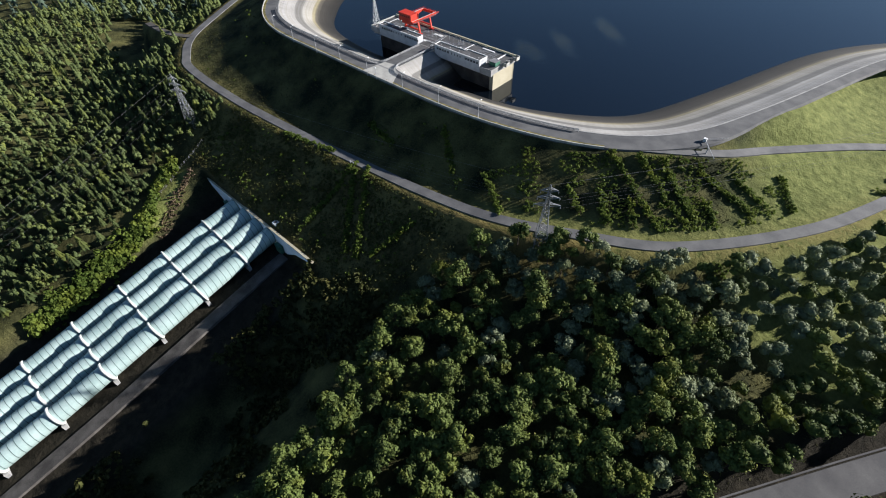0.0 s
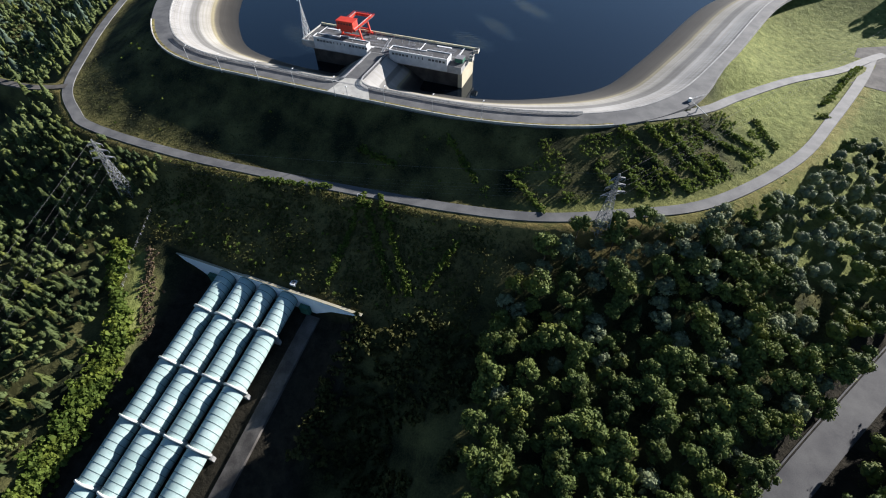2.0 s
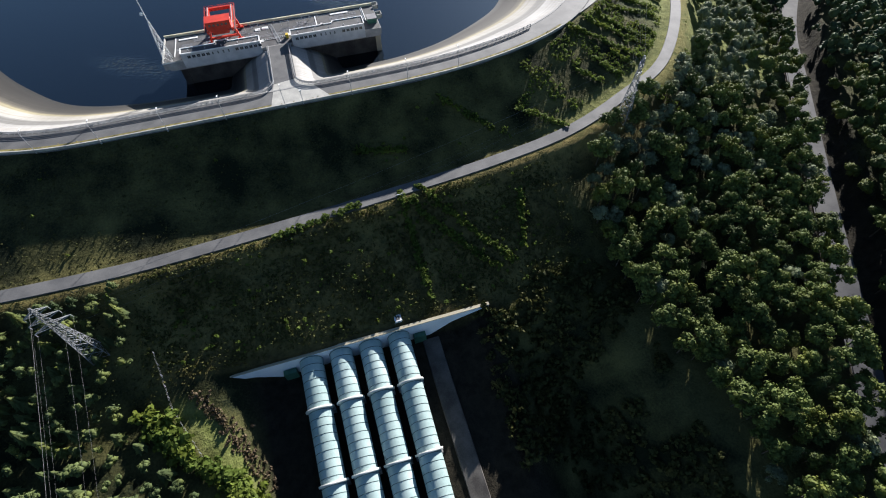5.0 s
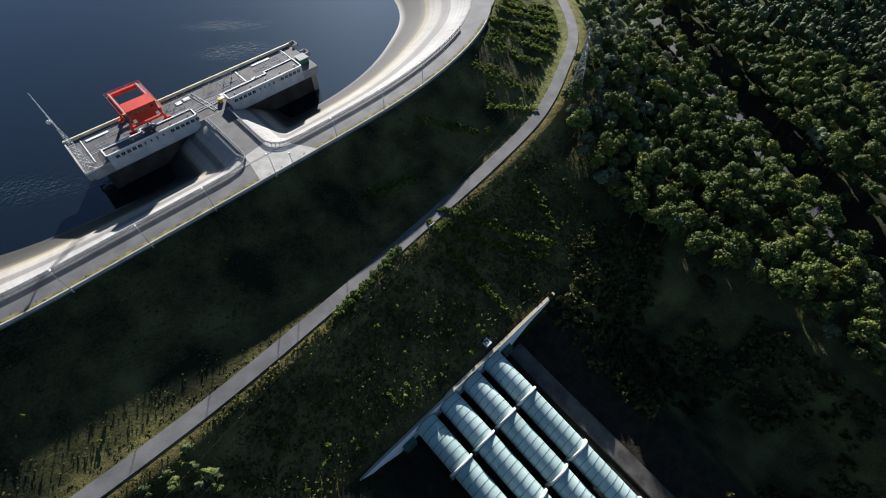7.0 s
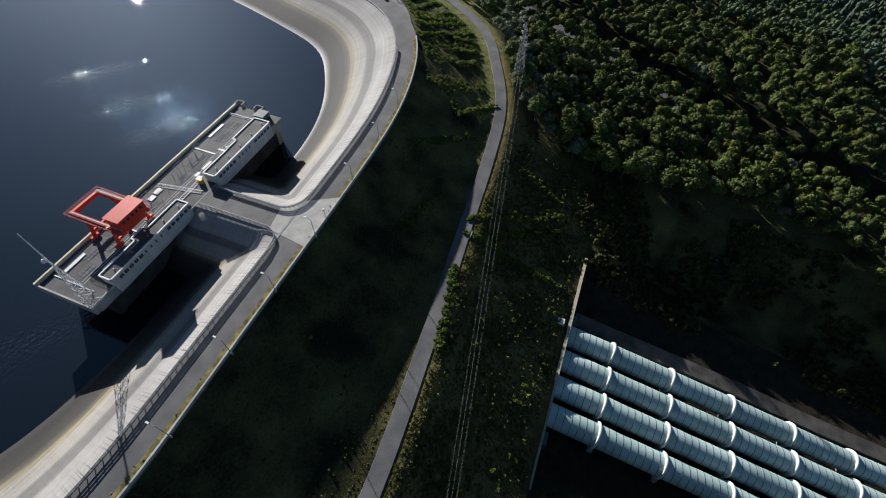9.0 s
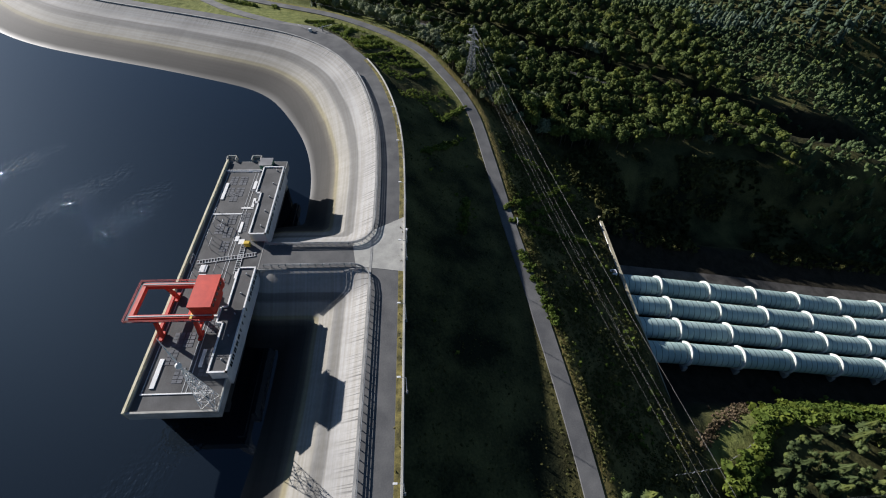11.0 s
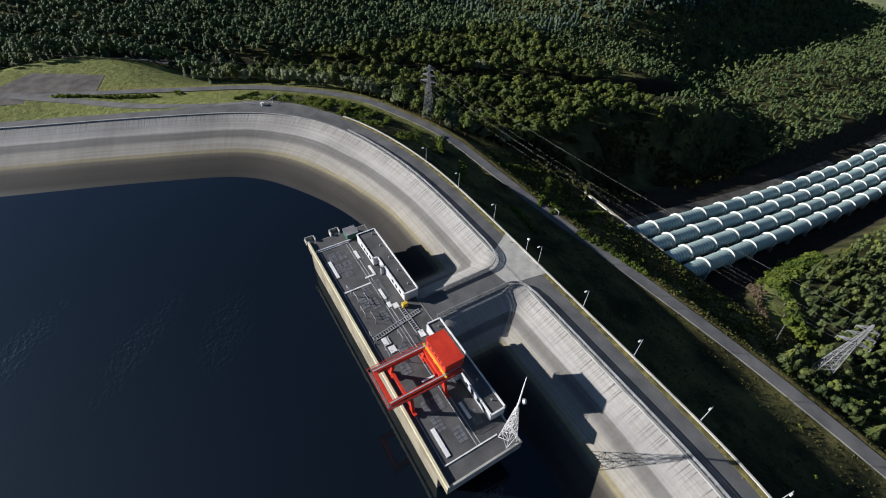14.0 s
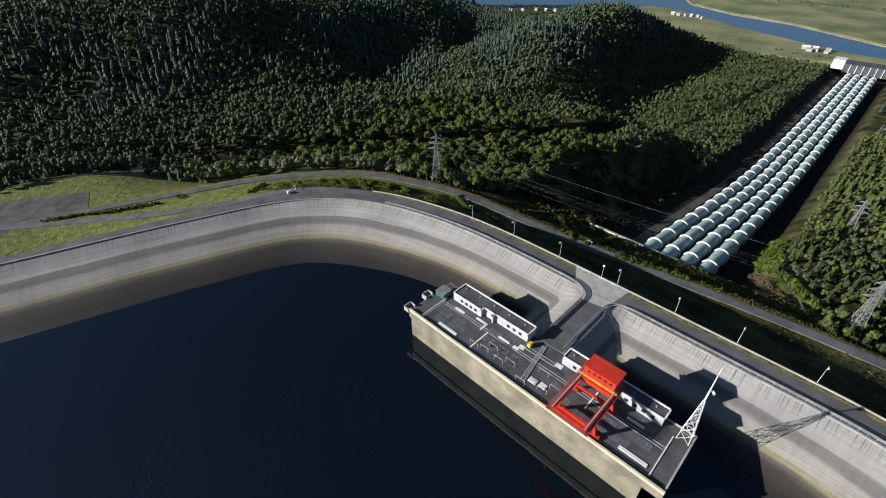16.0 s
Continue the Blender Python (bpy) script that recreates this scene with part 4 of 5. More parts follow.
def pylon(x, y, z, h, yaw, half0):
    th = thing("power_pylon", "grey steel lattice power pylon among the trees", "pylon", "power pylons", at=(x, y, z))
    th.rotation_euler = (0, 0, radians(yaw))
    lattice(th, (0, 0, -1.5), (0, 0, h * 0.66), half0, 1.0, 8, 0.2, PYLON_STEEL)
    lattice(th, (0, 0, h * 0.66), (0, 0, h), 1.0, 0.25, 5, 0.16, PYLON_STEEL, "upper_leg", "upper_brace")
    for k, L in ((0.68, 5.6), (0.80, 4.6), (0.91, 3.6)):
        for s in (-1, 1):
            m = Mesh()
            tip = (s * L, 0, h * k + 0.2)
            for yy in (-0.7, 0.7):
                m.beam((s * 0.7, yy, h * k), tip, 0.22)
                m.beam((s * 0.5, yy * 0.7, h * k + 1.5), tip, 0.2)
            for q in (0.35, 0.65):
                m.beam((s * (0.7 + (L - 0.7) * q), 0.4 * (1 - q), h * k), (s * (0.6 + (L - 0.6) * q), 0, h * k + 1.5 * (1 - q)), 0.14)
            arm = part("crossarm", m, PYLON_STEEL, th)
            part("insulator", Mesh().tube((s * L, 0, h * k + 0.2), (s * L, 0, h * k - 1.3), 0.14, n=6), PYLON_STEEL, arm)
    return th


PYLONS = [(155.5, -40.5, -16.5, 33.5, 35, 3.0), (-89.5, -87, -31, 35.0, 25, 3.0), (-75, -290, -82, 36, 10, 3.0)]
for p in PYLONS:
    pylon(*p)


def cable(name, p, q, sag, label, thick=0.018):
    m = Mesh()
    p, q = Vector(p), Vector(q)
    n = 24
    pts = [p.lerp(q, i / n) - Vector((0, 0, sag * 4 * (i / n) * (1 - i / n))) for i in range(n + 1)]
    side = (q - p).cross(Vector((0, 0, 1))).normalized() * thick
    for c in pts:
        m.v += [tuple(c + side), tuple(c + Vector((0, 0, thick * 1.6))), tuple(c - side)]
    m.f = [(3 * i + j, 3 * i + (j + 1) % 3, 3 * i + 3 + (j + 1) % 3, 3 * i + 3 + j) for i in range(n) for j in range(3)]
    m.f += [(2, 1, 0), (3 * n, 3 * n + 1, 3 * n + 2)]
    tagged(part(name, m, CABLE), label, "power line", "power lines between pylons")


def arm_tip(p, k, L, s):
    x, y, z, h, yaw, _ = p
    return (x + s * L * math.cos(radians(yaw)), y + s * L * math.sin(radians(yaw)), z + h * k - (1.3 if k < 0.99 else 0))


END = (330.0, 225.0, -20.0, 33.5, 120, 3.4)
for a, b in ((PYLONS[0], PYLONS[1]), (PYLONS[0], END), (PYLONS[1], PYLONS[2])):
    for k, L in ((0.68, 5.6), (0.80, 4.6)):
        for s in (-1, 1):
            cable("power_line", arm_tip(a, k, L, s), arm_tip(b, k, L, s), 5.0, "thin grey overhead power line over the slope")
    cable("earth_wire", arm_tip(a, 1.0, 0, 1), arm_tip(b, 1.0, 0, 1), 3.5, "bright earth wire above the power lines", 0.035)

# ---- crest furniture ----
def line_between(line, x0, x1, off):
    p = np.array(line)
    t = np.gradient(p[:, :2], axis=0)
    t /= np.linalg.norm(t, axis=1)[:, None]
    q = p[:, :2] + np.stack([t[:, 1], -t[:, 0]], 1) * off
    return [(a, b, 0.2) for a, b in q if x0 <= a <= x1]


def arc(cx, cy, r, a0, a1, n=8):
    return [(cx + r * math.cos(radians(a0 + (a1 - a0) * i / n)), cy + r * math.sin(radians(a0 + (a1 - a0) * i / n)), 0.2) for i in range(n + 1)]


def guard_rail(label, pts, h=1.5, gap=2.5, mat=STEEL, top=0.22, stake=0.1):
    th = thing("guard_rail", label, "railing", "railings along the crest")
    posts, _ = hand_rail(pts, h, gap)
    pd = Mesh().box(-stake, stake, -stake, stake, -0.2, h).data("post", mat)
    for p in posts:
        ob = part("post", pd, None, th)
        ob.location = p
    for k in (0.45, 0.72, 1.0):
        m = Mesh()
        for a, b in zip(pts[:-1], pts[1:]):
            m.beam((a[0], a[1], a[2] + h * k), (b[0], b[1], b[2] + h * k), top)
        part("rail", m, mat, th)


RIGHT = [(5.6, 48, 0.2), (5.6, 19, 0.2)] + arc(14.6, 19, 9, 180, 270) + line_between(INNER, 17, 134, 0.5)
LEFT = [(-4.6, 48, 0.2), (-4.6, 17, 0.2)] + arc(-11.6, 17, 7, 0, -90) + list(reversed(line_between(INNER, -140, -14, 0.5)))
# rails take the darker steel, so their backlit look sits in the colour
guard_rail("grey steel guard rail in backlit dark tone along the crest and the bridge", RIGHT, mat=PYLON_STEEL)
guard_rail("grey steel guard rail in backlit dark tone along the crest and the spur", LEFT, mat=PYLON_STEEL)
setting("bridge_road", Mesh().box(-5.2, 6.2, 10.5, 49.8, -1.2, 0.13), ASPHALT, "grey asphalt bridge road out to the intake", "road")
setting("bridge_slab", Mesh().box(-5.6, 6.6, 40, 49.8, -2.6, 0.05), CONCRETE, "concrete bridge slab under the road", "bridge")
jp = [(-7.5, -1.6), (20, -1.6), (13, 10.2), (7.2, 13.5), (6.2, 17.5), (-5.2, 15.5), (-5.6, 10.2)]
setting("junction_slab", Mesh().prism(jp, -0.5, 0.145), CONCRETE_PALE, "pale concrete slab at the bridge junction", "pavement")


def street_lamp():
    th = thing("street_lamp", "slim grey street lamp at the crest road's outer edge", "street lamp", "lamps along the crest road")
    part("pole", Mesh().tube((0, 0, -1.0), (0, 0, 9.2), 0.16, 0.09), STEEL_GREY, th)
    part("arm", Mesh().tube((0, 0, 9.2), (0, 1.7, 9.9), 0.08, 0.07), STEEL_GREY, th)
    part("lamp_head", Mesh().box(-0.25, 0.25, 1.5, 2.6, 9.75, 10.0), PAINT_WHITE, th)
    part("base", Mesh().box(-0.3, 0.3, -0.3, 0.3, -1.0, 0.35), CONCRETE, th)
    return th


first = street_lamp()
first.location = (57.4, -0.8, 0)
for x, y in ((29.8, -2.2), (-1.1, -2.7), (-27.8, -2.7), (-52.7, -3.1), (-80, -2.7), (-106, -0.5), (84, 2.2)):
    copy_thing(first, pose(x, y, 0))
cm = thing("camera_post", "short post with a white floodlight by the junction", "post")
part("pole", Mesh().tube((7, -2.8, -0.8), (7, -2.8, 6.2), 0.12), STEEL_GREY, cm)
part("floodlight", Mesh().box(6.5, 7.5, -3.1, -2.5, 6.2, 6.8), PAINT_WHITE, cm)
gate = thing("barrier_gate", "white barrier gate across the ramp to the crest", "gate")
part("gate_cabinet", Mesh().box(184, 185.6, 57.5, 59.1, -0.2, 1.8), PAINT_WHITE, gate)
part("gate_post", Mesh().box(188.6, 189.1, 51, 51.5, -2.5, 1.6), STEEL, gate)
part("barrier_arm", Mesh().beam((184.8, 58.2, 1.1), (194, 46, 0.4), 0.25), STEEL, gate)
part("fence_panel", Mesh().beam((185.4, 59.5, 1.2), (193, 67.5, 1.0), 0.1).beam((185.4, 59.5, 0.6), (193, 67.5, 0.5), 0.1), STEEL_GREY, gate)
setting("yard", Mesh().prism([(282, 150), (318, 140), (345, 185), (318, 215), (298, 205)], -20.0, -17.3), GRAVEL, "dark gravel yard beside the ramp", "yard")
stair = thing("stair_gate", "small grey steel gate frame on the foot road's edge", "gate")
for x in (36.5, 39.5):
    part("post", Mesh().box(x - 0.15, x + 0.15, -53.2, -52.9, -24, -20.2), STEEL, stair)
part("crossbar", Mesh().box(36.5, 39.5, -53.2, -52.9, -20.5, -20.2), STEEL, stair)


# ---- far shore ----
power = thing("powerhouse", "long white and dark powerhouse at the foot of the penstocks", "powerhouse")
part("hall", Mesh().box(-110, 40, -1085, -1045, -124, -108), material("dark_hall_cladding", (0.05, 0.055, 0.06), (0.1, 0.11, 0.12), 0.1, 1.0, 0.6), power)
part("hall_roof", Mesh().box(-112, 40, -1087, -1074, -110, -108.5), PAINT_WHITE, power, "white roof edge")
part("white_wing", Mesh().box(42, 62, -1095, -1066, -124, -107), PAINT_WHITE, power)
for i in range(14):
    part("hall_rib", Mesh().box(-106 + i * 10.4, -104.8 + i * 10.4, -1044.9, -1043.6, -124, -108), PAINT_WHITE, power)
setting("lake", Mesh().prism([(-900, -1330), (-20, -1215), (79, -1232), (181, -1285), (332, -1360), (545, -1500), (640, -1505), (760, -1430), (1129, -1084), (2200, -900), (3200, -2400), (700, -2700), (604, -1725), (545, -1625), (386, -1530), (228, -1488), (5, -1350), (-900, -1430)], -130, -123.0), LAKE, "blue lake and inflow channel beyond the wood", "water")
setting("lake_bank", ribbon(np.array([(604, -1725, -122.6), (545, -1625, -122.6), (386, -1530, -122.6), (228, -1488, -122.6), (5, -1350, -122.6), (-900, -1430, -122.6)]), [-5, -5, 6, 9], [-2, 0.6, 1.0, -1]), material("dry_bank_earth", (0.20, 0.18, 0.12), (0.33, 0.30, 0.21), 0.05, 0.6, 0.95), "pale embankment along the channel", "embankment")
setting("fields", Mesh().prism([(-1500, -1120), (-120, -1100), (60, -1110), (330, -1050), (800, -1150), (640, -1500), (545, -1495), (332, -1350), (181, -1275), (79, -1222), (-20, -1206), (-900, -1320)], -130, -121.4), FIELD, "flat pale green meadows by the lake", "field")
setting("far_fields", Mesh().prism([(-2500, -1480), (-900, -1445), (5, -1365), (228, -1500), (386, -1545), (545, -1640), (620, -1800), (700, -2700), (600, -4500), (-2500, -4500)], -130, -121.6), FIELD, "striped fields beyond the channel", "field")
rng = np.random.default_rng(5)
for i in range(22):
    if i < 7:
        x, y = 84 + rng.uniform(0, 60), -1165 - rng.uniform(0, 40)
    elif i < 13:
        x, y = 430 + (i - 7) * 17, -1400 + rng.uniform(-12, 12)
    else:
        x, y = 700 + (i - 13) * 26, -1330 + (i - 13) * 26 + rng.uniform(-20, 20)
    h = thing("house", "small pale building by the lake shore", "house", "buildings by the lake")
    w, d = rng.uniform(6, 12), rng.uniform(5, 8)
    part("wall", Mesh().box(x, x + w, y, y + d, -122, -116), CONCRETE_PALE, h)
    r = Mesh()
    r.v = [(x, y, -116), (x + w, y, -116), (x + w, y + d, -116), (x, y + d, -116), (x, y + d / 2, -113.5), (x + w, y + d / 2, -113.5)]
    r.f = [(0, 1, 5, 4), (2, 3, 4, 5), (0, 4, 3), (1, 2, 5)]
    part("roof", r, ROOF_PANEL if i % 3 else PAINT_WHITE, h, "low pitched roof")


# ---- plants ----
def leaf_cloud(rng, centres, radii, count, size, flat=0.75):
    """Small leaf clumps as bent quads over the upper and outer sides of lobes."""
    n = count
    k = rng.choice(len(centres), n, p=radii ** 2 / np.sum(radii ** 2))
    d = rng.normal(size=(n, 3))
    d /= np.linalg.norm(d, axis=1)[:, None]
    d[:, 2] = np.where(d[:, 2] < -0.35, -d[:, 2], d[:, 2])
    rad = radii[k][:, None] * rng.uniform(0.62, 1.2, (n, 1))
    c = centres[k] + d * rad * np.array([1, 1, flat])
    nrm = d + rng.normal(size=(n, 3)) * 0.33
    nrm /= np.linalg.norm(nrm, axis=1)[:, None]
    a = np.cross(nrm, rng.normal(size=(n, 3)))
    a /= np.linalg.norm(a, axis=1)[:, None]
    b = np.cross(nrm, a)
    s = size * rng.uniform(0.6, 1.3, (n, 1))
    a, b = a * s, b * s * rng.uniform(0.55, 1.0, (n, 1))
    q = np.stack([c - a - b * 0.4, c + a * 0.3 - b, c + a + b * 0.3 + nrm * s * 0.25, c - a * 0.3 + b], 1)
    return q.reshape(-1, 3)


def core_blobs(rng, centres, radii, flat=0.75):
    """Rough low inner masses, so that crowns are not see-through."""
    bm = bmesh.new()
    bmesh.ops.create_icosphere(bm, subdivisions=1, radius=1)
    v0 = np.array([v.co[:] for v in bm.verts])
    f0 = [[v.index for v in f.verts] for f in bm.faces]
    bm.free()
    V, Fc = [], []
    for c, r in zip(centres, radii):
        Fc += [[i + len(V) * len(v0) for i in f] for f in f0]
        V.append(c + v0 * r * 0.66 * rng.uniform(0.85, 1.1, (len(v0), 1)) * np.array([1, 1, flat]))
    return np.concatenate(V), Fc


def crown_mesh(seed, h, r, lobes, leaves, size):
    """A broadleaf crown: leaf clumps over uneven lobes that step down from a high middle."""
    rng = np.random.default_rng(seed)
    a = rng.uniform(0, 6.283, lobes)
    q = np.sqrt(rng.uniform(0, 1, lobes)) * 0.74 * r
    centres = np.stack([q * np.cos(a), q * np.sin(a), h * (0.84 - 0.42 * (q / r) ** 1.4) * rng.uniform(0.78, 1.08, lobes)], 1)
    radii = r * rng.uniform(0.20, 0.42, lobes)
    verts = leaf_cloud(rng, centres, radii, leaves, size, 0.9)
    cv, cf = core_blobs(rng, centres, radii, 0.9)
    m = Mesh()
    m.v = list(map(tuple, verts)) + list(map(tuple, cv))
    m.f = [tuple(range(i, i + 4)) for i in range(0, len(verts), 4)] + [tuple(i + len(verts) for i in f) for f in cf]
    return m


def spruce_mesh(seed, h, r, tiers=13, arms=9):
    """A conifer crown: whorls of drooping boughs, each a mid frond and two side fronds, round a thin dark core."""
    rng = np.random.default_rng(seed)
    m = Mesh()
    m.tube((0, 0, h * 0.12), (0, 0, h * 0.9), r * 0.42, 0.12, 7)
    for i in range(tiers):
        k = (i + 0.3 * rng.uniform()) / tiers
        z, reach = h * (0.14 + 0.84 * k), r * (1.02 - k) ** 0.85 + 0.15
        for j in range(arms):
            a = 6.283 * (j + 0.5 * (i % 2) + rng.uniform(-0.3, 0.3)) / arms
            n = reach * rng.uniform(0.7, 1.2)
            lift, drop = 0.25 * n, n * rng.uniform(0.1, 0.45)
            for off, part_len in ((0, 1.0), (-0.5, 0.72), (0.5, 0.72)):
                d = Vector((math.cos(a + off * 0.8), math.sin(a + off * 0.8), 0))
                s = Vector((-d.y, d.x, 0)) * n * 0.17
                root = Vector((0, 0, z + lift))
                mid = root + d * n * 0.55 * part_len - Vector((0, 0, drop * 0.3))
                tip = root + d * n * part_len - Vector((0, 0, drop + lift * 0.4))
                m.quad(root, mid + s, tip, mid - s)
    m.tube((0, 0, h * 0.86), (0, 0, h * 1.04), 0.2, 0.03, 5)
    return m


def trunk_mesh(seed, h, r):
    rng = np.random.default_rng(seed)
    m = Mesh().tube((0, 0, -1.2), (rng.normal(0, 0.2), rng.normal(0, 0.2), h * 0.45), r, r * 0.6, 7)
    m.tube((0, 0, h * 0.4), (0, 0, h * 0.78), r * 0.6, r * 0.2, 6)
    for i in range(4):
        a = i * 1.57 + rng.uniform(-0.4, 0.4)
        m.tube((0, 0, h * (0.33 + 0.05 * i)), (math.cos(a) * h * 0.2, math.sin(a) * h * 0.2, h * (0.58 + 0.04 * i)), r * 0.4, r * 0.12, 5)
    return m


KINDS = []
for s in range(5):
    KINDS.append(("deciduous_tree", 14 + s, crown_mesh(10 + s, 14 + s, 4.5 + 0.35 * s, 22 + s, 920, 0.46), LEAF, "tree with rounded dark green crown in the mixed wood"))
for s in range(2):
    KINDS.append(("willow_tree", 12 + s, crown_mesh(30 + s, 12 + s, 4.8, 20, 1050, 0.42), LEAF_PALE, "pale grey-green broadleaf tree at the wood's edge"))
for s in range(3):
    KINDS.append(("conifer_tree", 11 + 1.5 * s, spruce_mesh(40 + s, 11 + 1.5 * s, 3.5 + 0.2 * s), NEEDLE, "slender dark green conifer in the plantation"))
KIND_DATA = [(n, h, c.data("crown", mat), trunk_mesh(70 + i, h, 0.28).data("trunk", BARK), lab) for i, (n, h, c, mat, lab) in enumerate(KINDS)]


def tree(kind, x, y, z, scale, turn):
    n, h, cd, td, lab = KIND_DATA[kind]
    th = thing(n, lab, "tree", "trees of the wood", at=(x, y, z))
    th.rotation_euler, th.scale = (0, 0, turn), (scale, scale, scale)
    part("trunk", td, None, th)
    part("crown", cd, None, th)


def wooded(x, y):
    """Where trees stand: outside the dam, off roads, clear of the pipes' trench and the mown banks."""
    x, y = np.asarray(x, float), np.asarray(y, float)
    dr, sr, _ = seg_dist(x, y, RING_ROAD)
    da, _, _ = seg_dist(x, y, ACCESS)
    dl, sl, _ = seg_dist(x, y, LOW_ROAD)
    right = np.interp(-y, [30, 48, 60, 100, 140, 180, 230, 290, 330, 1000], [150, 136, 128, 122, 129, 136, 128, 74, 60, 57])
    left = np.interp(-y, [30, 60, 70, 92, 115, 127, 135, 145, 185, 300, 1000], [-80, -79, -78, -78, -83, -75, -67, -57, -49, -47, -46])
    ok = (sr > 0) & (dr > 9) & (dl > np.where(sl < 0, 10, 9.5)) & (da > 14) & ((x > right) | (x < left))
    ok &= ~((x > 205) & (y > -5) & (dr < 13))
    ok &= ~((x > 270) & (y > 90) & (x < 370) & (dr < 70))
    ok &= ~((x > 215) & (y > 85) & (dr < 40))
    ok &= seg_dist(x, y, FOREST_TRACK)[0] > 5
    ok &= seg_dist(x, y, np.array([(-318.0, -38.0), (-226.0, -64.0)]))[0] > 17
    ok &= y > -1040
    return ok


rng = np.random.default_rng(11)
# trees that can be told apart: in the wood's strip beside the pipes and round the dam's foot
cand = np.stack([rng.uniform(-170, 330, 11000), rng.uniform(-250, 70, 11000)], 1)
cand = cand[wooded(cand[:, 0], cand[:, 1])]
kept = []
for p in cand:
    if all((p[0] - q[0]) ** 2 + (p[1] - q[1]) ** 2 > (3.5 if p[0] < 0 else 5.4) ** 2 for q in kept):
        kept.append(p)
kept = np.array(kept)
dd, _, _ = seg_dist(kept[:, 0], kept[:, 1], RING_ROAD)
order = np.argsort(np.hypot(kept[:, 0] - 140, kept[:, 1] + 90) * np.where(kept[:, 0] < -40, 0.72, 1.0))
single, rest = kept[order[:300]], kept[order[300:]]
hz = height(single[:, 0], single[:, 1])
for (x, y), z in zip(single, hz):
    if x < -40:
        k = int(rng.choice([7, 8, 9, 0, 1], p=[0.2, 0.2, 0.16, 0.22, 0.22]))
    else:
        edge = float(seg_dist(np.array([x]), np.array([y]), RING_ROAD)[0][0])
        k = int(rng.choice([5, 6])) if rng.uniform() < (0.6 if edge < 34 else 0.3 if edge < 70 else 0.1) else int(rng.choice([0, 1, 2, 3, 4, 9], p=[0.2, 0.2, 0.2, 0.18, 0.17, 0.05]))
    tree(k, x, y, z - 0.2, rng.uniform(0.74, 1.2) * (0.6 if x < -40 and k < 5 else 0.78 if x < -40 else 1.0), rng.uniform(0, 6.28))


def wood(name, pts, variants, scale, label, mat):
    """Many trees in one mesh."""
    V, Fc, base = [], [], 0
    z = height(pts[:, 0], pts[:, 1])
    for (x, y), h in zip(pts, z):
        vv, ff = variants[int(rng.integers(len(variants)))]
        s, a = rng.uniform(*scale), rng.uniform(0, 6.28)
        c, sn = math.cos(a) * s, math.sin(a) * s
        V.append(np.stack([vv[:, 0] * c - vv[:, 1] * sn + x, vv[:, 0] * sn + vv[:, 1] * c + y, vv[:, 2] * s * rng.uniform(0.9, 1.15) + h - 0.3], 1))
        Fc.append(ff + base)
        base += len(vv)
    V, Fc = np.concatenate(V), np.concatenate(Fc)
    me = bpy.data.meshes.new(name)
    me.vertices.add(len(V))
    me.vertices.foreach_set("co", V.ravel())
    me.loops.add(Fc.size)
    me.loops.foreach_set("vertex_index", Fc.ravel())
    me.polygons.add(len(Fc))
    me.polygons.foreach_set("loop_start", np.arange(len(Fc)) * Fc.shape[1])
    me.materials.append(mat)
    me.update(calc_edges=True)
    tagged(new(name, me), label, "wood", "", "stuff")


def quads_of(seed, h, r, lobes, leaves, size):
    """A low bush or tuft: leaf quads over a few lobes."""
    rg = np.random.default_rng(seed)
    a, q = rg.uniform(0, 6.283, lobes), np.sqrt(rg.uniform(0, 1, lobes)) * 0.65 * r
    centres = np.stack([q * np.cos(a), q * np.sin(a), h * rg.uniform(0.45, 0.8, lobes)], 1)
    v = leaf_cloud(rg, centres, r * rg.uniform(0.34, 0.55, lobes), leaves, size)
    return v, np.arange(len(v)).reshape(-1, 4)


def broadleaf(seed, h, r, lobes, leaves, size):
    """A smaller broadleaf crown in triangles: faceted lobes with loose leaf clumps on them."""
    rg = np.random.default_rng(seed)
    a, q = rg.uniform(0, 6.283, lobes), np.sqrt(rg.uniform(0, 1, lobes)) * 0.62 * r
    centres = np.stack([q * np.cos(a), q * np.sin(a), h * (0.80 - 0.3 * q / r) * rg.uniform(0.8, 1.08, lobes)], 1)
    radii = r * rg.uniform(0.34, 0.56, lobes)
    cv, cf = core_blobs(rg, centres, radii * 1.3, 1.0)
    lv = leaf_cloud(rg, centres, radii, leaves, size, 1.0).reshape(-1, 4, 3)[:, [0, 1, 3]].reshape(-1, 3)
    return np.concatenate([cv, lv]), np.concatenate([np.array(cf), np.arange(len(lv)).reshape(-1, 3) + len(cv)])


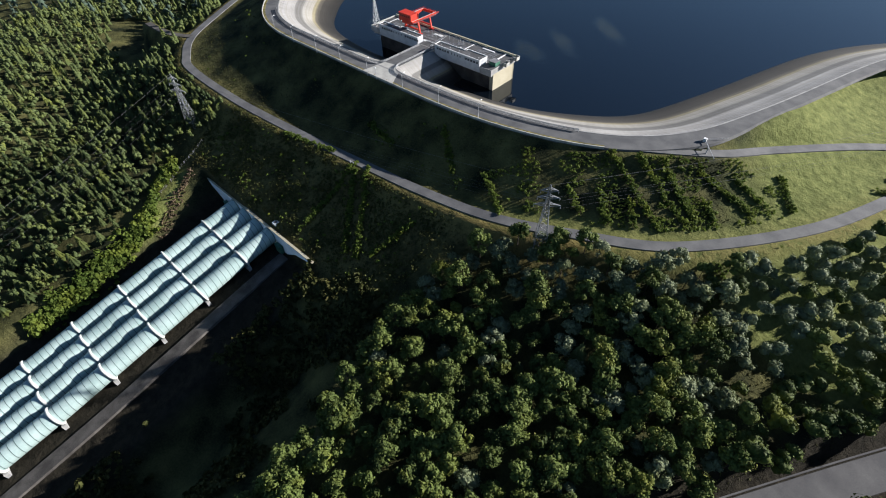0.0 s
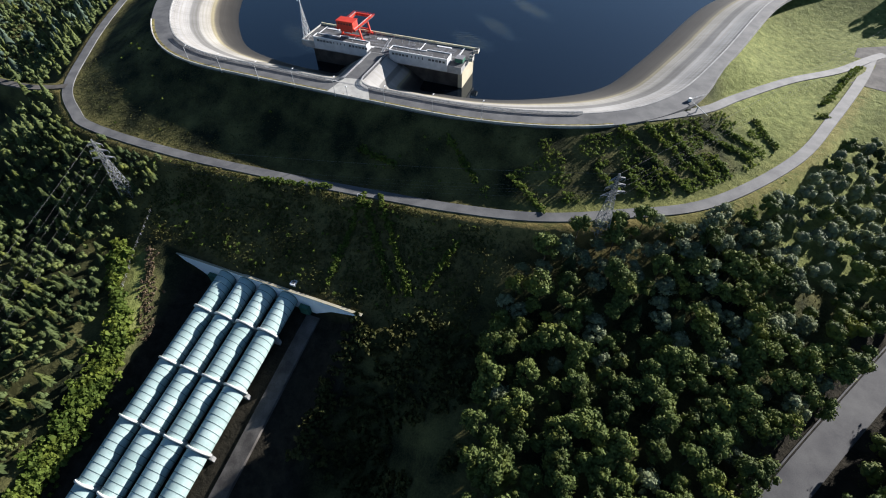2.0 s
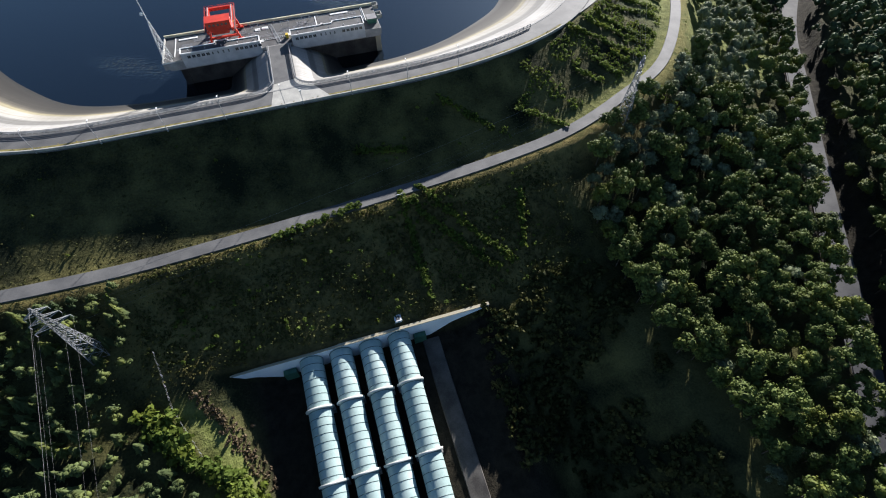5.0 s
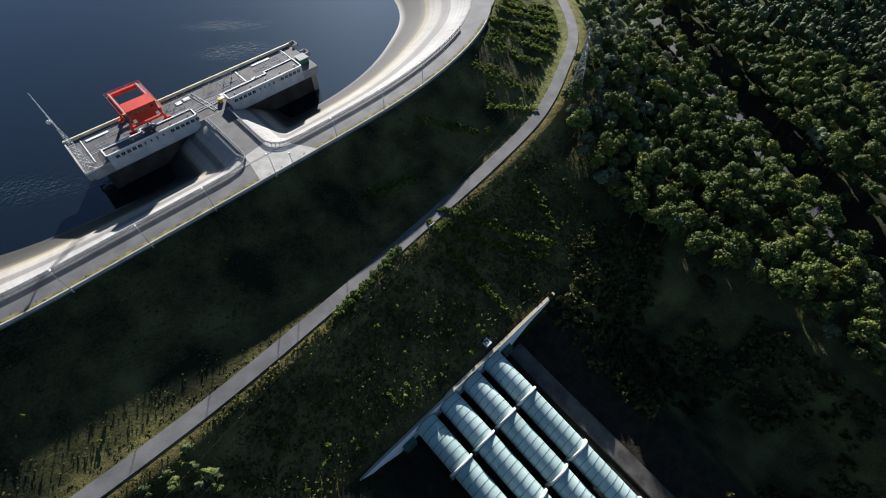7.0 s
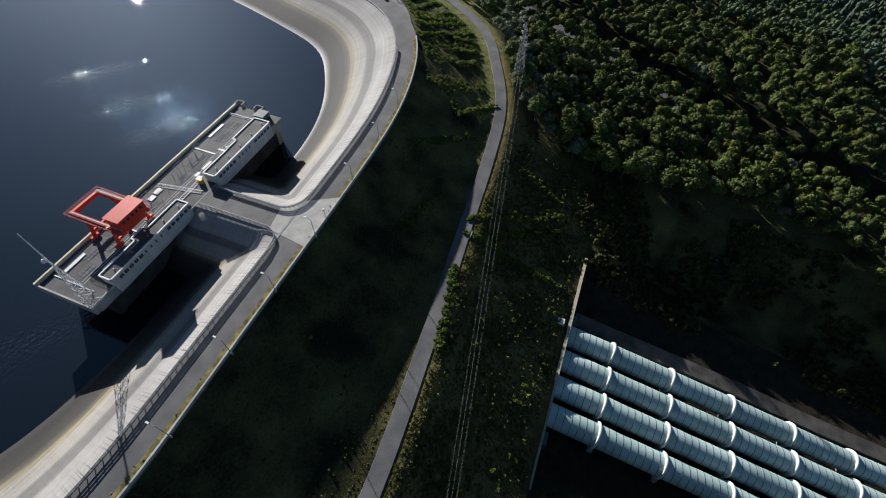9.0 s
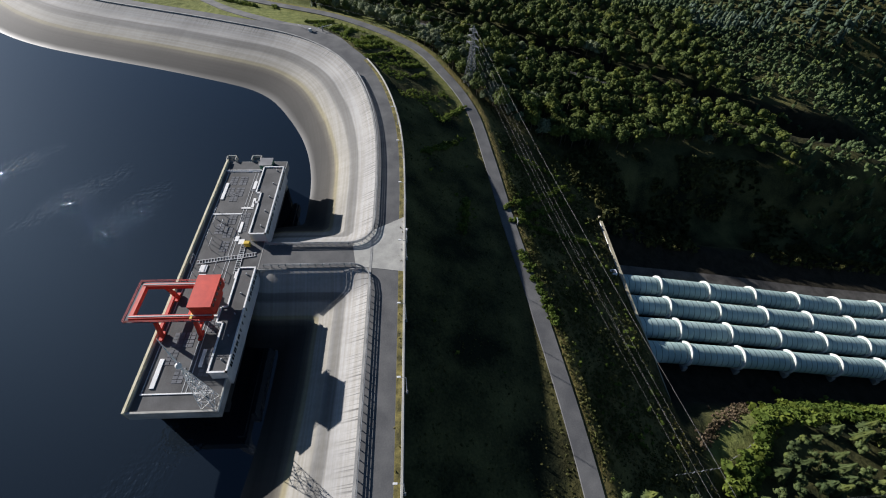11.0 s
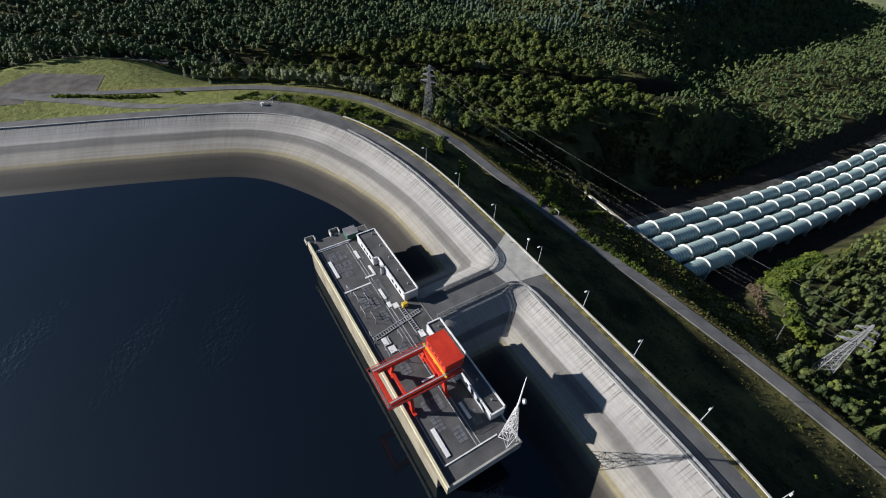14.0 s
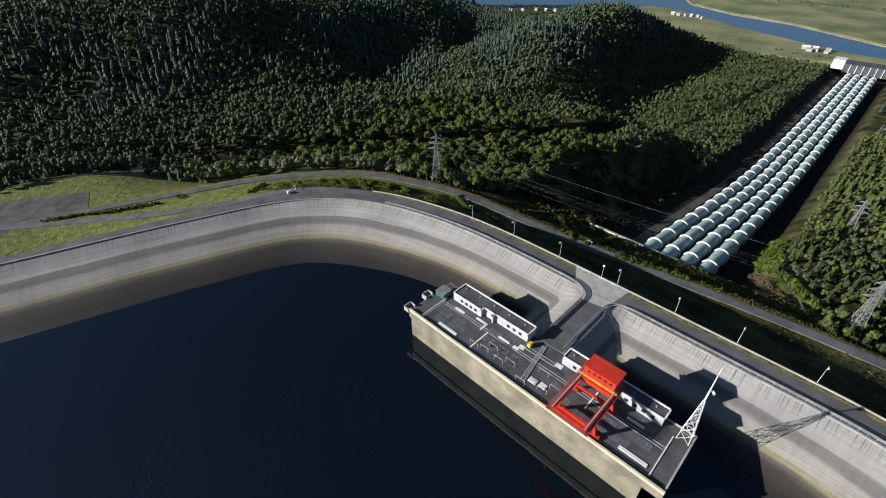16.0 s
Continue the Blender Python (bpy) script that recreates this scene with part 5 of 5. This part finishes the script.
def spruce(seed, h, r, tiers, sides):
    """A smaller conifer in triangles: ragged skirts, one above the other."""
    rg = np.random.default_rng(seed)
    V, Fc = [], []
    for i in range(tiers):
        k = i / tiers
        z, reach = h * (0.12 + 0.72 * k), r * (1.0 - 0.82 * k)
        top = h * min(1.0, 0.12 + 0.72 * k + 1.5 * 0.88 / (tiers + 0.6))
        o = len(V)
        V.append((rg.normal(0, 0.08 * r), rg.normal(0, 0.08 * r), top))
        for j in range(sides):
            a = 6.283 * (j + rg.uniform(-0.25, 0.25)) / sides
            q = reach * (rg.uniform(0.95, 1.25) if j % 2 else rg.uniform(0.5, 0.75))
            V.append((q * math.cos(a), q * math.sin(a), z + (0.0 if j % 2 else 0.09 * h) + rg.normal(0, 0.02 * h)))
        Fc += [(o, o + 1 + j, o + 1 + (j + 1) % sides) for j in range(sides)]
    return np.array(V), np.array(Fc)


def scatter(gap, x0, x1, y0, y1):
    """Points in a loose grid, so that the canopy closes."""
    X, Y = np.meshgrid(np.arange(x0, x1, gap), np.arange(y0, y1, gap))
    p = np.stack([X.ravel(), Y.ravel()], 1) + rng.uniform(-0.46, 0.46, (X.size, 2)) * gap
    return p[wooded(p[:, 0], p[:, 1])]


MID_D = [broadleaf(200 + i, 14 + i, 4.7, 11, 330, 0.62) for i in range(5)]
MID_C = [spruce(220 + i, 11 + 1.5 * i, 3.5, 9, 14) for i in range(4)]
MID_Y = [broadleaf(230 + i, 10 + i, 3.4, 8, 120, 0.6) for i in range(3)]
VAL_D = [broadleaf(280 + i, 13 + i, 4.3, 3, 26, 0.95) for i in range(6)]
VAL_C = [spruce(290 + i, 12 + 1.5 * i, 3.5, 6, 8) for i in range(4)]
FAR_D = [broadleaf(240 + i, 15 + i, 4.8, 2, 10, 1.2) for i in range(5)]
FAR_C = [spruce(260 + i, 13 + 1.3 * i, 3.9, 4, 8) for i in range(5)]
left = rest[rest[:, 0] < 0]
right = rest[rest[:, 0] >= 0]
belt = (seg_dist(right[:, 0], right[:, 1], RING_ROAD)[0] < 55) & (right[:, 0] > 150) & (rng.uniform(0, 1, len(right)) < 0.8)
wood("willow_belt", right[belt], MID_D, (0.7, 1.1), "pale grey-green willows along the wood's upper edge", LEAF_PALE)
right = right[~belt]
wood("deciduous_wood", right, MID_D, (0.75, 1.15), "dense dark green deciduous wood on the valley side", LEAF)
wood("conifer_plantation", left, MID_C[:3] + MID_Y, (0.6, 0.95), "young dark conifer plantation beside the penstocks", NEEDLE)
p = scatter(6.2, 57, 300, -1040, -250)
p = p[(np.abs(p[:, 0] - np.interp(-p[:, 1], [250, 420, 600, 800, 1040], [150, 128, 112, 96, 90])) > 3.5) & (lumps(p[:, 0], p[:, 1], 31, 3.0) > -1.25)]
wood("valley_wood", p, VAL_D + VAL_C[:2], (0.5, 0.92), "young mixed wood in the valley beside the penstocks", LEAF_YOUNG)
p = scatter(6.6, 285, 520, -250, 330)
p = p[(p[:, 0] > 330) | (p[:, 1] > 70)]
wood("meadow_wood", p, VAL_D + VAL_C[:1], (0.85, 1.4), "tall dark deciduous wood behind the meadow", LEAF_FAR)
p = scatter(7.6, -420, -40, -620, 240)
p = p[(p[:, 0] < -170) | (p[:, 1] < -250)]
wood("slope_plantation", p, VAL_C + VAL_D[:3], (0.7, 1.1), "dark conifer wood on the slope beyond the pylon", NEEDLE)
p = scatter(8.4, 300, 980, -1040, 420)
p = p[((p[:, 0] > 520) | (p[:, 1] < -250))]
stand = lumps(p[:, 0], p[:, 1], 60, 1.5) + rng.normal(0, 0.35, len(p))
wood("hill_forest", p[stand > 0.0], FAR_C + FAR_D[:3], (1.0, 1.5), "dark spruce forest covering the far hills", NEEDLE_HAZED)
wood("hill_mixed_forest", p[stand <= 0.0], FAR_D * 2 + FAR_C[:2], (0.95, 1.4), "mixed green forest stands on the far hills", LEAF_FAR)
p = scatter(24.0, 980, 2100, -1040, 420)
wood("distant_forest", p, FAR_D + FAR_C, (2.2, 3.0), "dark forest on the most distant ridges", NEEDLE_HAZED)
p = np.concatenate([np.stack([rng.uniform(640, 1150, 420), rng.uniform(-1330, -1050, 420)], 1), np.stack([rng.uniform(60, 440, 260), rng.normal(-1900, 22, 260)], 1),
                    np.stack([rng.uniform(70, 190, 40), rng.normal(-1135, 8, 40)], 1)])
p = p[p[:, 1] > np.where(p[:, 0] > 600, -1430 + (p[:, 0] - 760) * 0.9, -9999)]
wood("lakeside_copse", p, FAR_D, (0.6, 1.0), "dark copses and hedges among the lakeside fields", LEAF_FAR)
p = scatter(22.0, -900, -40, -1040, 320)
p = p[(p[:, 0] < -420) | (p[:, 1] < -620) | ((p[:, 0] < -260) & (p[:, 1] > -60))]
wood("far_left_forest", p, FAR_C + FAR_D[:2], (1.0, 1.5), "dark forest beyond the plantation", NEEDLE_HAZED)

# shrubs on the dam's slopes, in rows and alone
SH = [quads_of(300 + i, 2.6, 1.5, 5, 34, 0.52) for i in range(5)]
rows = []
for (xa, ya), (xb, yb) in (((153, 22), (192, 1)), ((165, 27), (202, 10)), ((176, 32), (201, 18)), ((190, 42), (220, 37)), ((222, 69), (234, 52)), ((147, -5), (159, -13)), ((160, 2), (171, -10)), ((174, 6), (181, -3)), ((202, 27), (210, 21)), ((261, 98), (265, 100)), ((87, -85), (94, -60)), ((107, -20), (128, -34)), ((182, 28), (203, 15)), ((205, 50), (224, 46)), ((70, -10), (92, -28)), ((24, -26), (47, -30)), ((293, 172), (264, 112)), ((39, -50), (40, -97)), ((41, -54), (73, -92)), ((46, -48), (81, -91)), ((20, -52), (-18, -60))):
    n = int(math.hypot(xb - xa, yb - ya) / 0.24)
    t = rng.uniform(0, 1, n)
    rows.append(np.stack([xa + (xb - xa) * t + rng.normal(0, 0.9, n), ya + (yb - ya) * t + rng.normal(0, 0.9, n)], 1))
thick = np.stack([rng.uniform(95, 228, 7500), rng.uniform(-36, 60, 7500)], 1)
di, si, _ = seg_dist(thick[:, 0], thick[:, 1], INNER)
dr, _, _ = seg_dist(thick[:, 0], thick[:, 1], RING_ROAD)
da, _, _ = seg_dist(thick[:, 0], thick[:, 1], ACCESS)
thick = thick[(si > 0) & (di > 16) & (dr > 9) & (da > 5) & (lumps(thick[:, 0], thick[:, 1], 9, 7.0) > 0.05 + 0.7 * smoothstep(150, 105, thick[:, 0]))]
LOWER = [quads_of(320 + i, 1.6, 1.8, 4, 14, 0.6) for i in range(4)]
wood("low_scrub", thick, LOWER, (0.3, 0.7), "low green scrub between the shrub rows", SHRUB)
lone = np.stack([rng.uniform(-180, 240, 1500), rng.uniform(-100, 60, 1500)], 1)
di, si, _ = seg_dist(lone[:, 0], lone[:, 1], INNER)
dr, _, _ = seg_dist(lone[:, 0], lone[:, 1], RING_ROAD)
w = lumps(lone[:, 0], lone[:, 1], 13, 4.0)
lone = lone[(si > 0) & (di > 16) & (dr > 6) & (w > 0.35) & (np.abs(lone[:, 0] - 5) < 235)]
bushy = np.stack([rng.uniform(-62, 100, 260), rng.uniform(-100, -30, 260)], 1)
dr, sr, _ = seg_dist(bushy[:, 0], bushy[:, 1], RING_ROAD)
bushy = bushy[(sr > 0) & (dr > 8)]
wood("shrubs", np.concatenate(rows + [lone[:70], bushy]), SH, (0.42, 0.88), "bright green shrubs growing in rows on the dam slope", SHRUB)
strip = np.stack([rng.normal(0, 2.6, 760), rng.uniform(-225, -112, 760)], 1)
strip[:, 0] += np.interp(-strip[:, 1], [112, 127, 135, 144, 150, 165, 185, 225], [-74, -66, -58, -47.5, -44, -41, -39.5, -39])
gully = np.stack([rng.uniform(56, 126, 3000), rng.uniform(-330, -96, 3000)], 1)
gully = gully[gully[:, 0] < np.interp(-gully[:, 1], [96, 230, 290, 330], [128, 122, 76, 64])]
gully = gully[(seg_dist(gully[:, 0], gully[:, 1], SERVICE)[0] > 6) & (lumps(gully[:, 0], gully[:, 1], 23, 8.0) > -0.25)]
LOW = [quads_of(310 + i, 2.8, 1.9, 5, 18, 0.85) for i in range(5)]
# the darker blade colour stands in for part of the gully's shade
wood("gully_scrub", gully, LOW, (0.5, 1.3), "dark overgrown scrub in the shaded gully beside the penstocks", TUFT)
wood("trench_hedge", strip, SH, (0.9, 1.9), "sunlit yellow-green hedge beside the penstock trench", SHRUB)

edge = np.stack([rng.normal(0, 1.6, 200), rng.uniform(-148, -109, 200)], 1)
edge[:, 0] += np.interp(-edge[:, 1], [111, 125, 138, 146], [-57, -47, -42, -38.5])
wood("dry_bracken", edge, LOW, (0.25, 0.6), "brown dry bracken along the trench's edge", BRACKEN)
fence = thing("wire_fence", "thin grey wire fence on posts beside the penstock trench", "fence")
fx = np.interp(np.linspace(0, 1, 16), [0, 0.35, 1.0], [-70, -66, -44.5])
fy = np.interp(np.linspace(0, 1, 16), [0, 0.35, 1.0], [-92, -114, -158])
fz = height(fx, fy)
ends = []
for x, y, z in zip(fx, fy, fz):
    part("post", Mesh().box(x - 0.08, x + 0.08, y - 0.08, y + 0.08, z - 0.6, z + 1.9), PYLON_STEEL, fence)
    ends.append(Vector((x, y, z)))
for k in (0.6, 1.2, 1.8):
    m = Mesh()
    for c in ends:
        m.v += [(c.x - 0.012, c.y, c.z + k), (c.x + 0.012, c.y, c.z + k), (c.x, c.y, c.z + k + 0.02)]
    m.f = [(3 * i + j, 3 * i + (j + 1) % 3, 3 * i + 3 + (j + 1) % 3, 3 * i + 3 + j) for i in range(len(ends) - 1) for j in range(3)]
    part("wire", m, PYLON_STEEL, fence)

# grass tufts
n = 72000
g = np.stack([rng.uniform(-200, 300, n), rng.uniform(-110, 120, n)], 1)
di, si, _ = seg_dist(g[:, 0], g[:, 1], INNER)
dr, _, _ = seg_dist(g[:, 0], g[:, 1], RING_ROAD)
da, _, _ = seg_dist(g[:, 0], g[:, 1], ACCESS)
g = g[(rng.uniform(0, 1, n) < np.where(g[:, 1] < -52, 1.0, 0.36)) & (si > 0) & (di > 14) & (dr > 4) & (da > 4) & (seg_dist(g[:, 0], g[:, 1], LOW_ROAD)[0] > 9) & ~((g[:, 1] < -101) & (np.abs(g[:, 0] - 5) < 62))]
g = g[mown(g[:, 0], g[:, 1]) < 0.25]
TU = [quads_of(330 + i, 0.7, 0.7, 3, 4, 0.33) for i in range(4)]
wood("grass_tufts", g, TU, (0.4, 1.1), "coarse grass and weeds on the dam slope", TUFT)

weeds = np.stack([rng.uniform(-75, 112, 15000), rng.uniform(-103, -52, 15000)], 1)
dr, sr, _ = seg_dist(weeds[:, 0], weeds[:, 1], RING_ROAD)
weeds = weeds[(sr > 0) & (dr > 4) & (lumps(weeds[:, 0], weeds[:, 1], 7, 2.5) + rng.normal(0, 0.6, len(weeds)) > -0.2) & (np.abs(weeds[:, 0] - 43) > 1.3)]
wood("slope_weeds", weeds, TU, (0.6, 1.5), "tall yellow-green weeds on the slope above the headwall", WEED)

verge = np.array(line_between(INNER, -165, 140, 10.6))[:, :2]
verge = np.repeat(verge, 5, axis=0) + rng.normal(0, 0.45, (len(verge) * 5, 2))
VG = [(v * np.array([1, 1, 1.0]) + np.array([0, 0, 0.6]), f) for v, f in TU]
wood("verge_weeds", verge, VG, (0.45, 0.95), "yellowed weeds along the crest road's edge", DRY_WEED)

# ---- from the plan's units to metres ----
for ob in [o for o in scene.objects if o.parent is None and o.type in {"MESH", "EMPTY"}]:
    ob.matrix_basis = Matrix.Scale(UNIT, 4) @ ob.matrix_basis
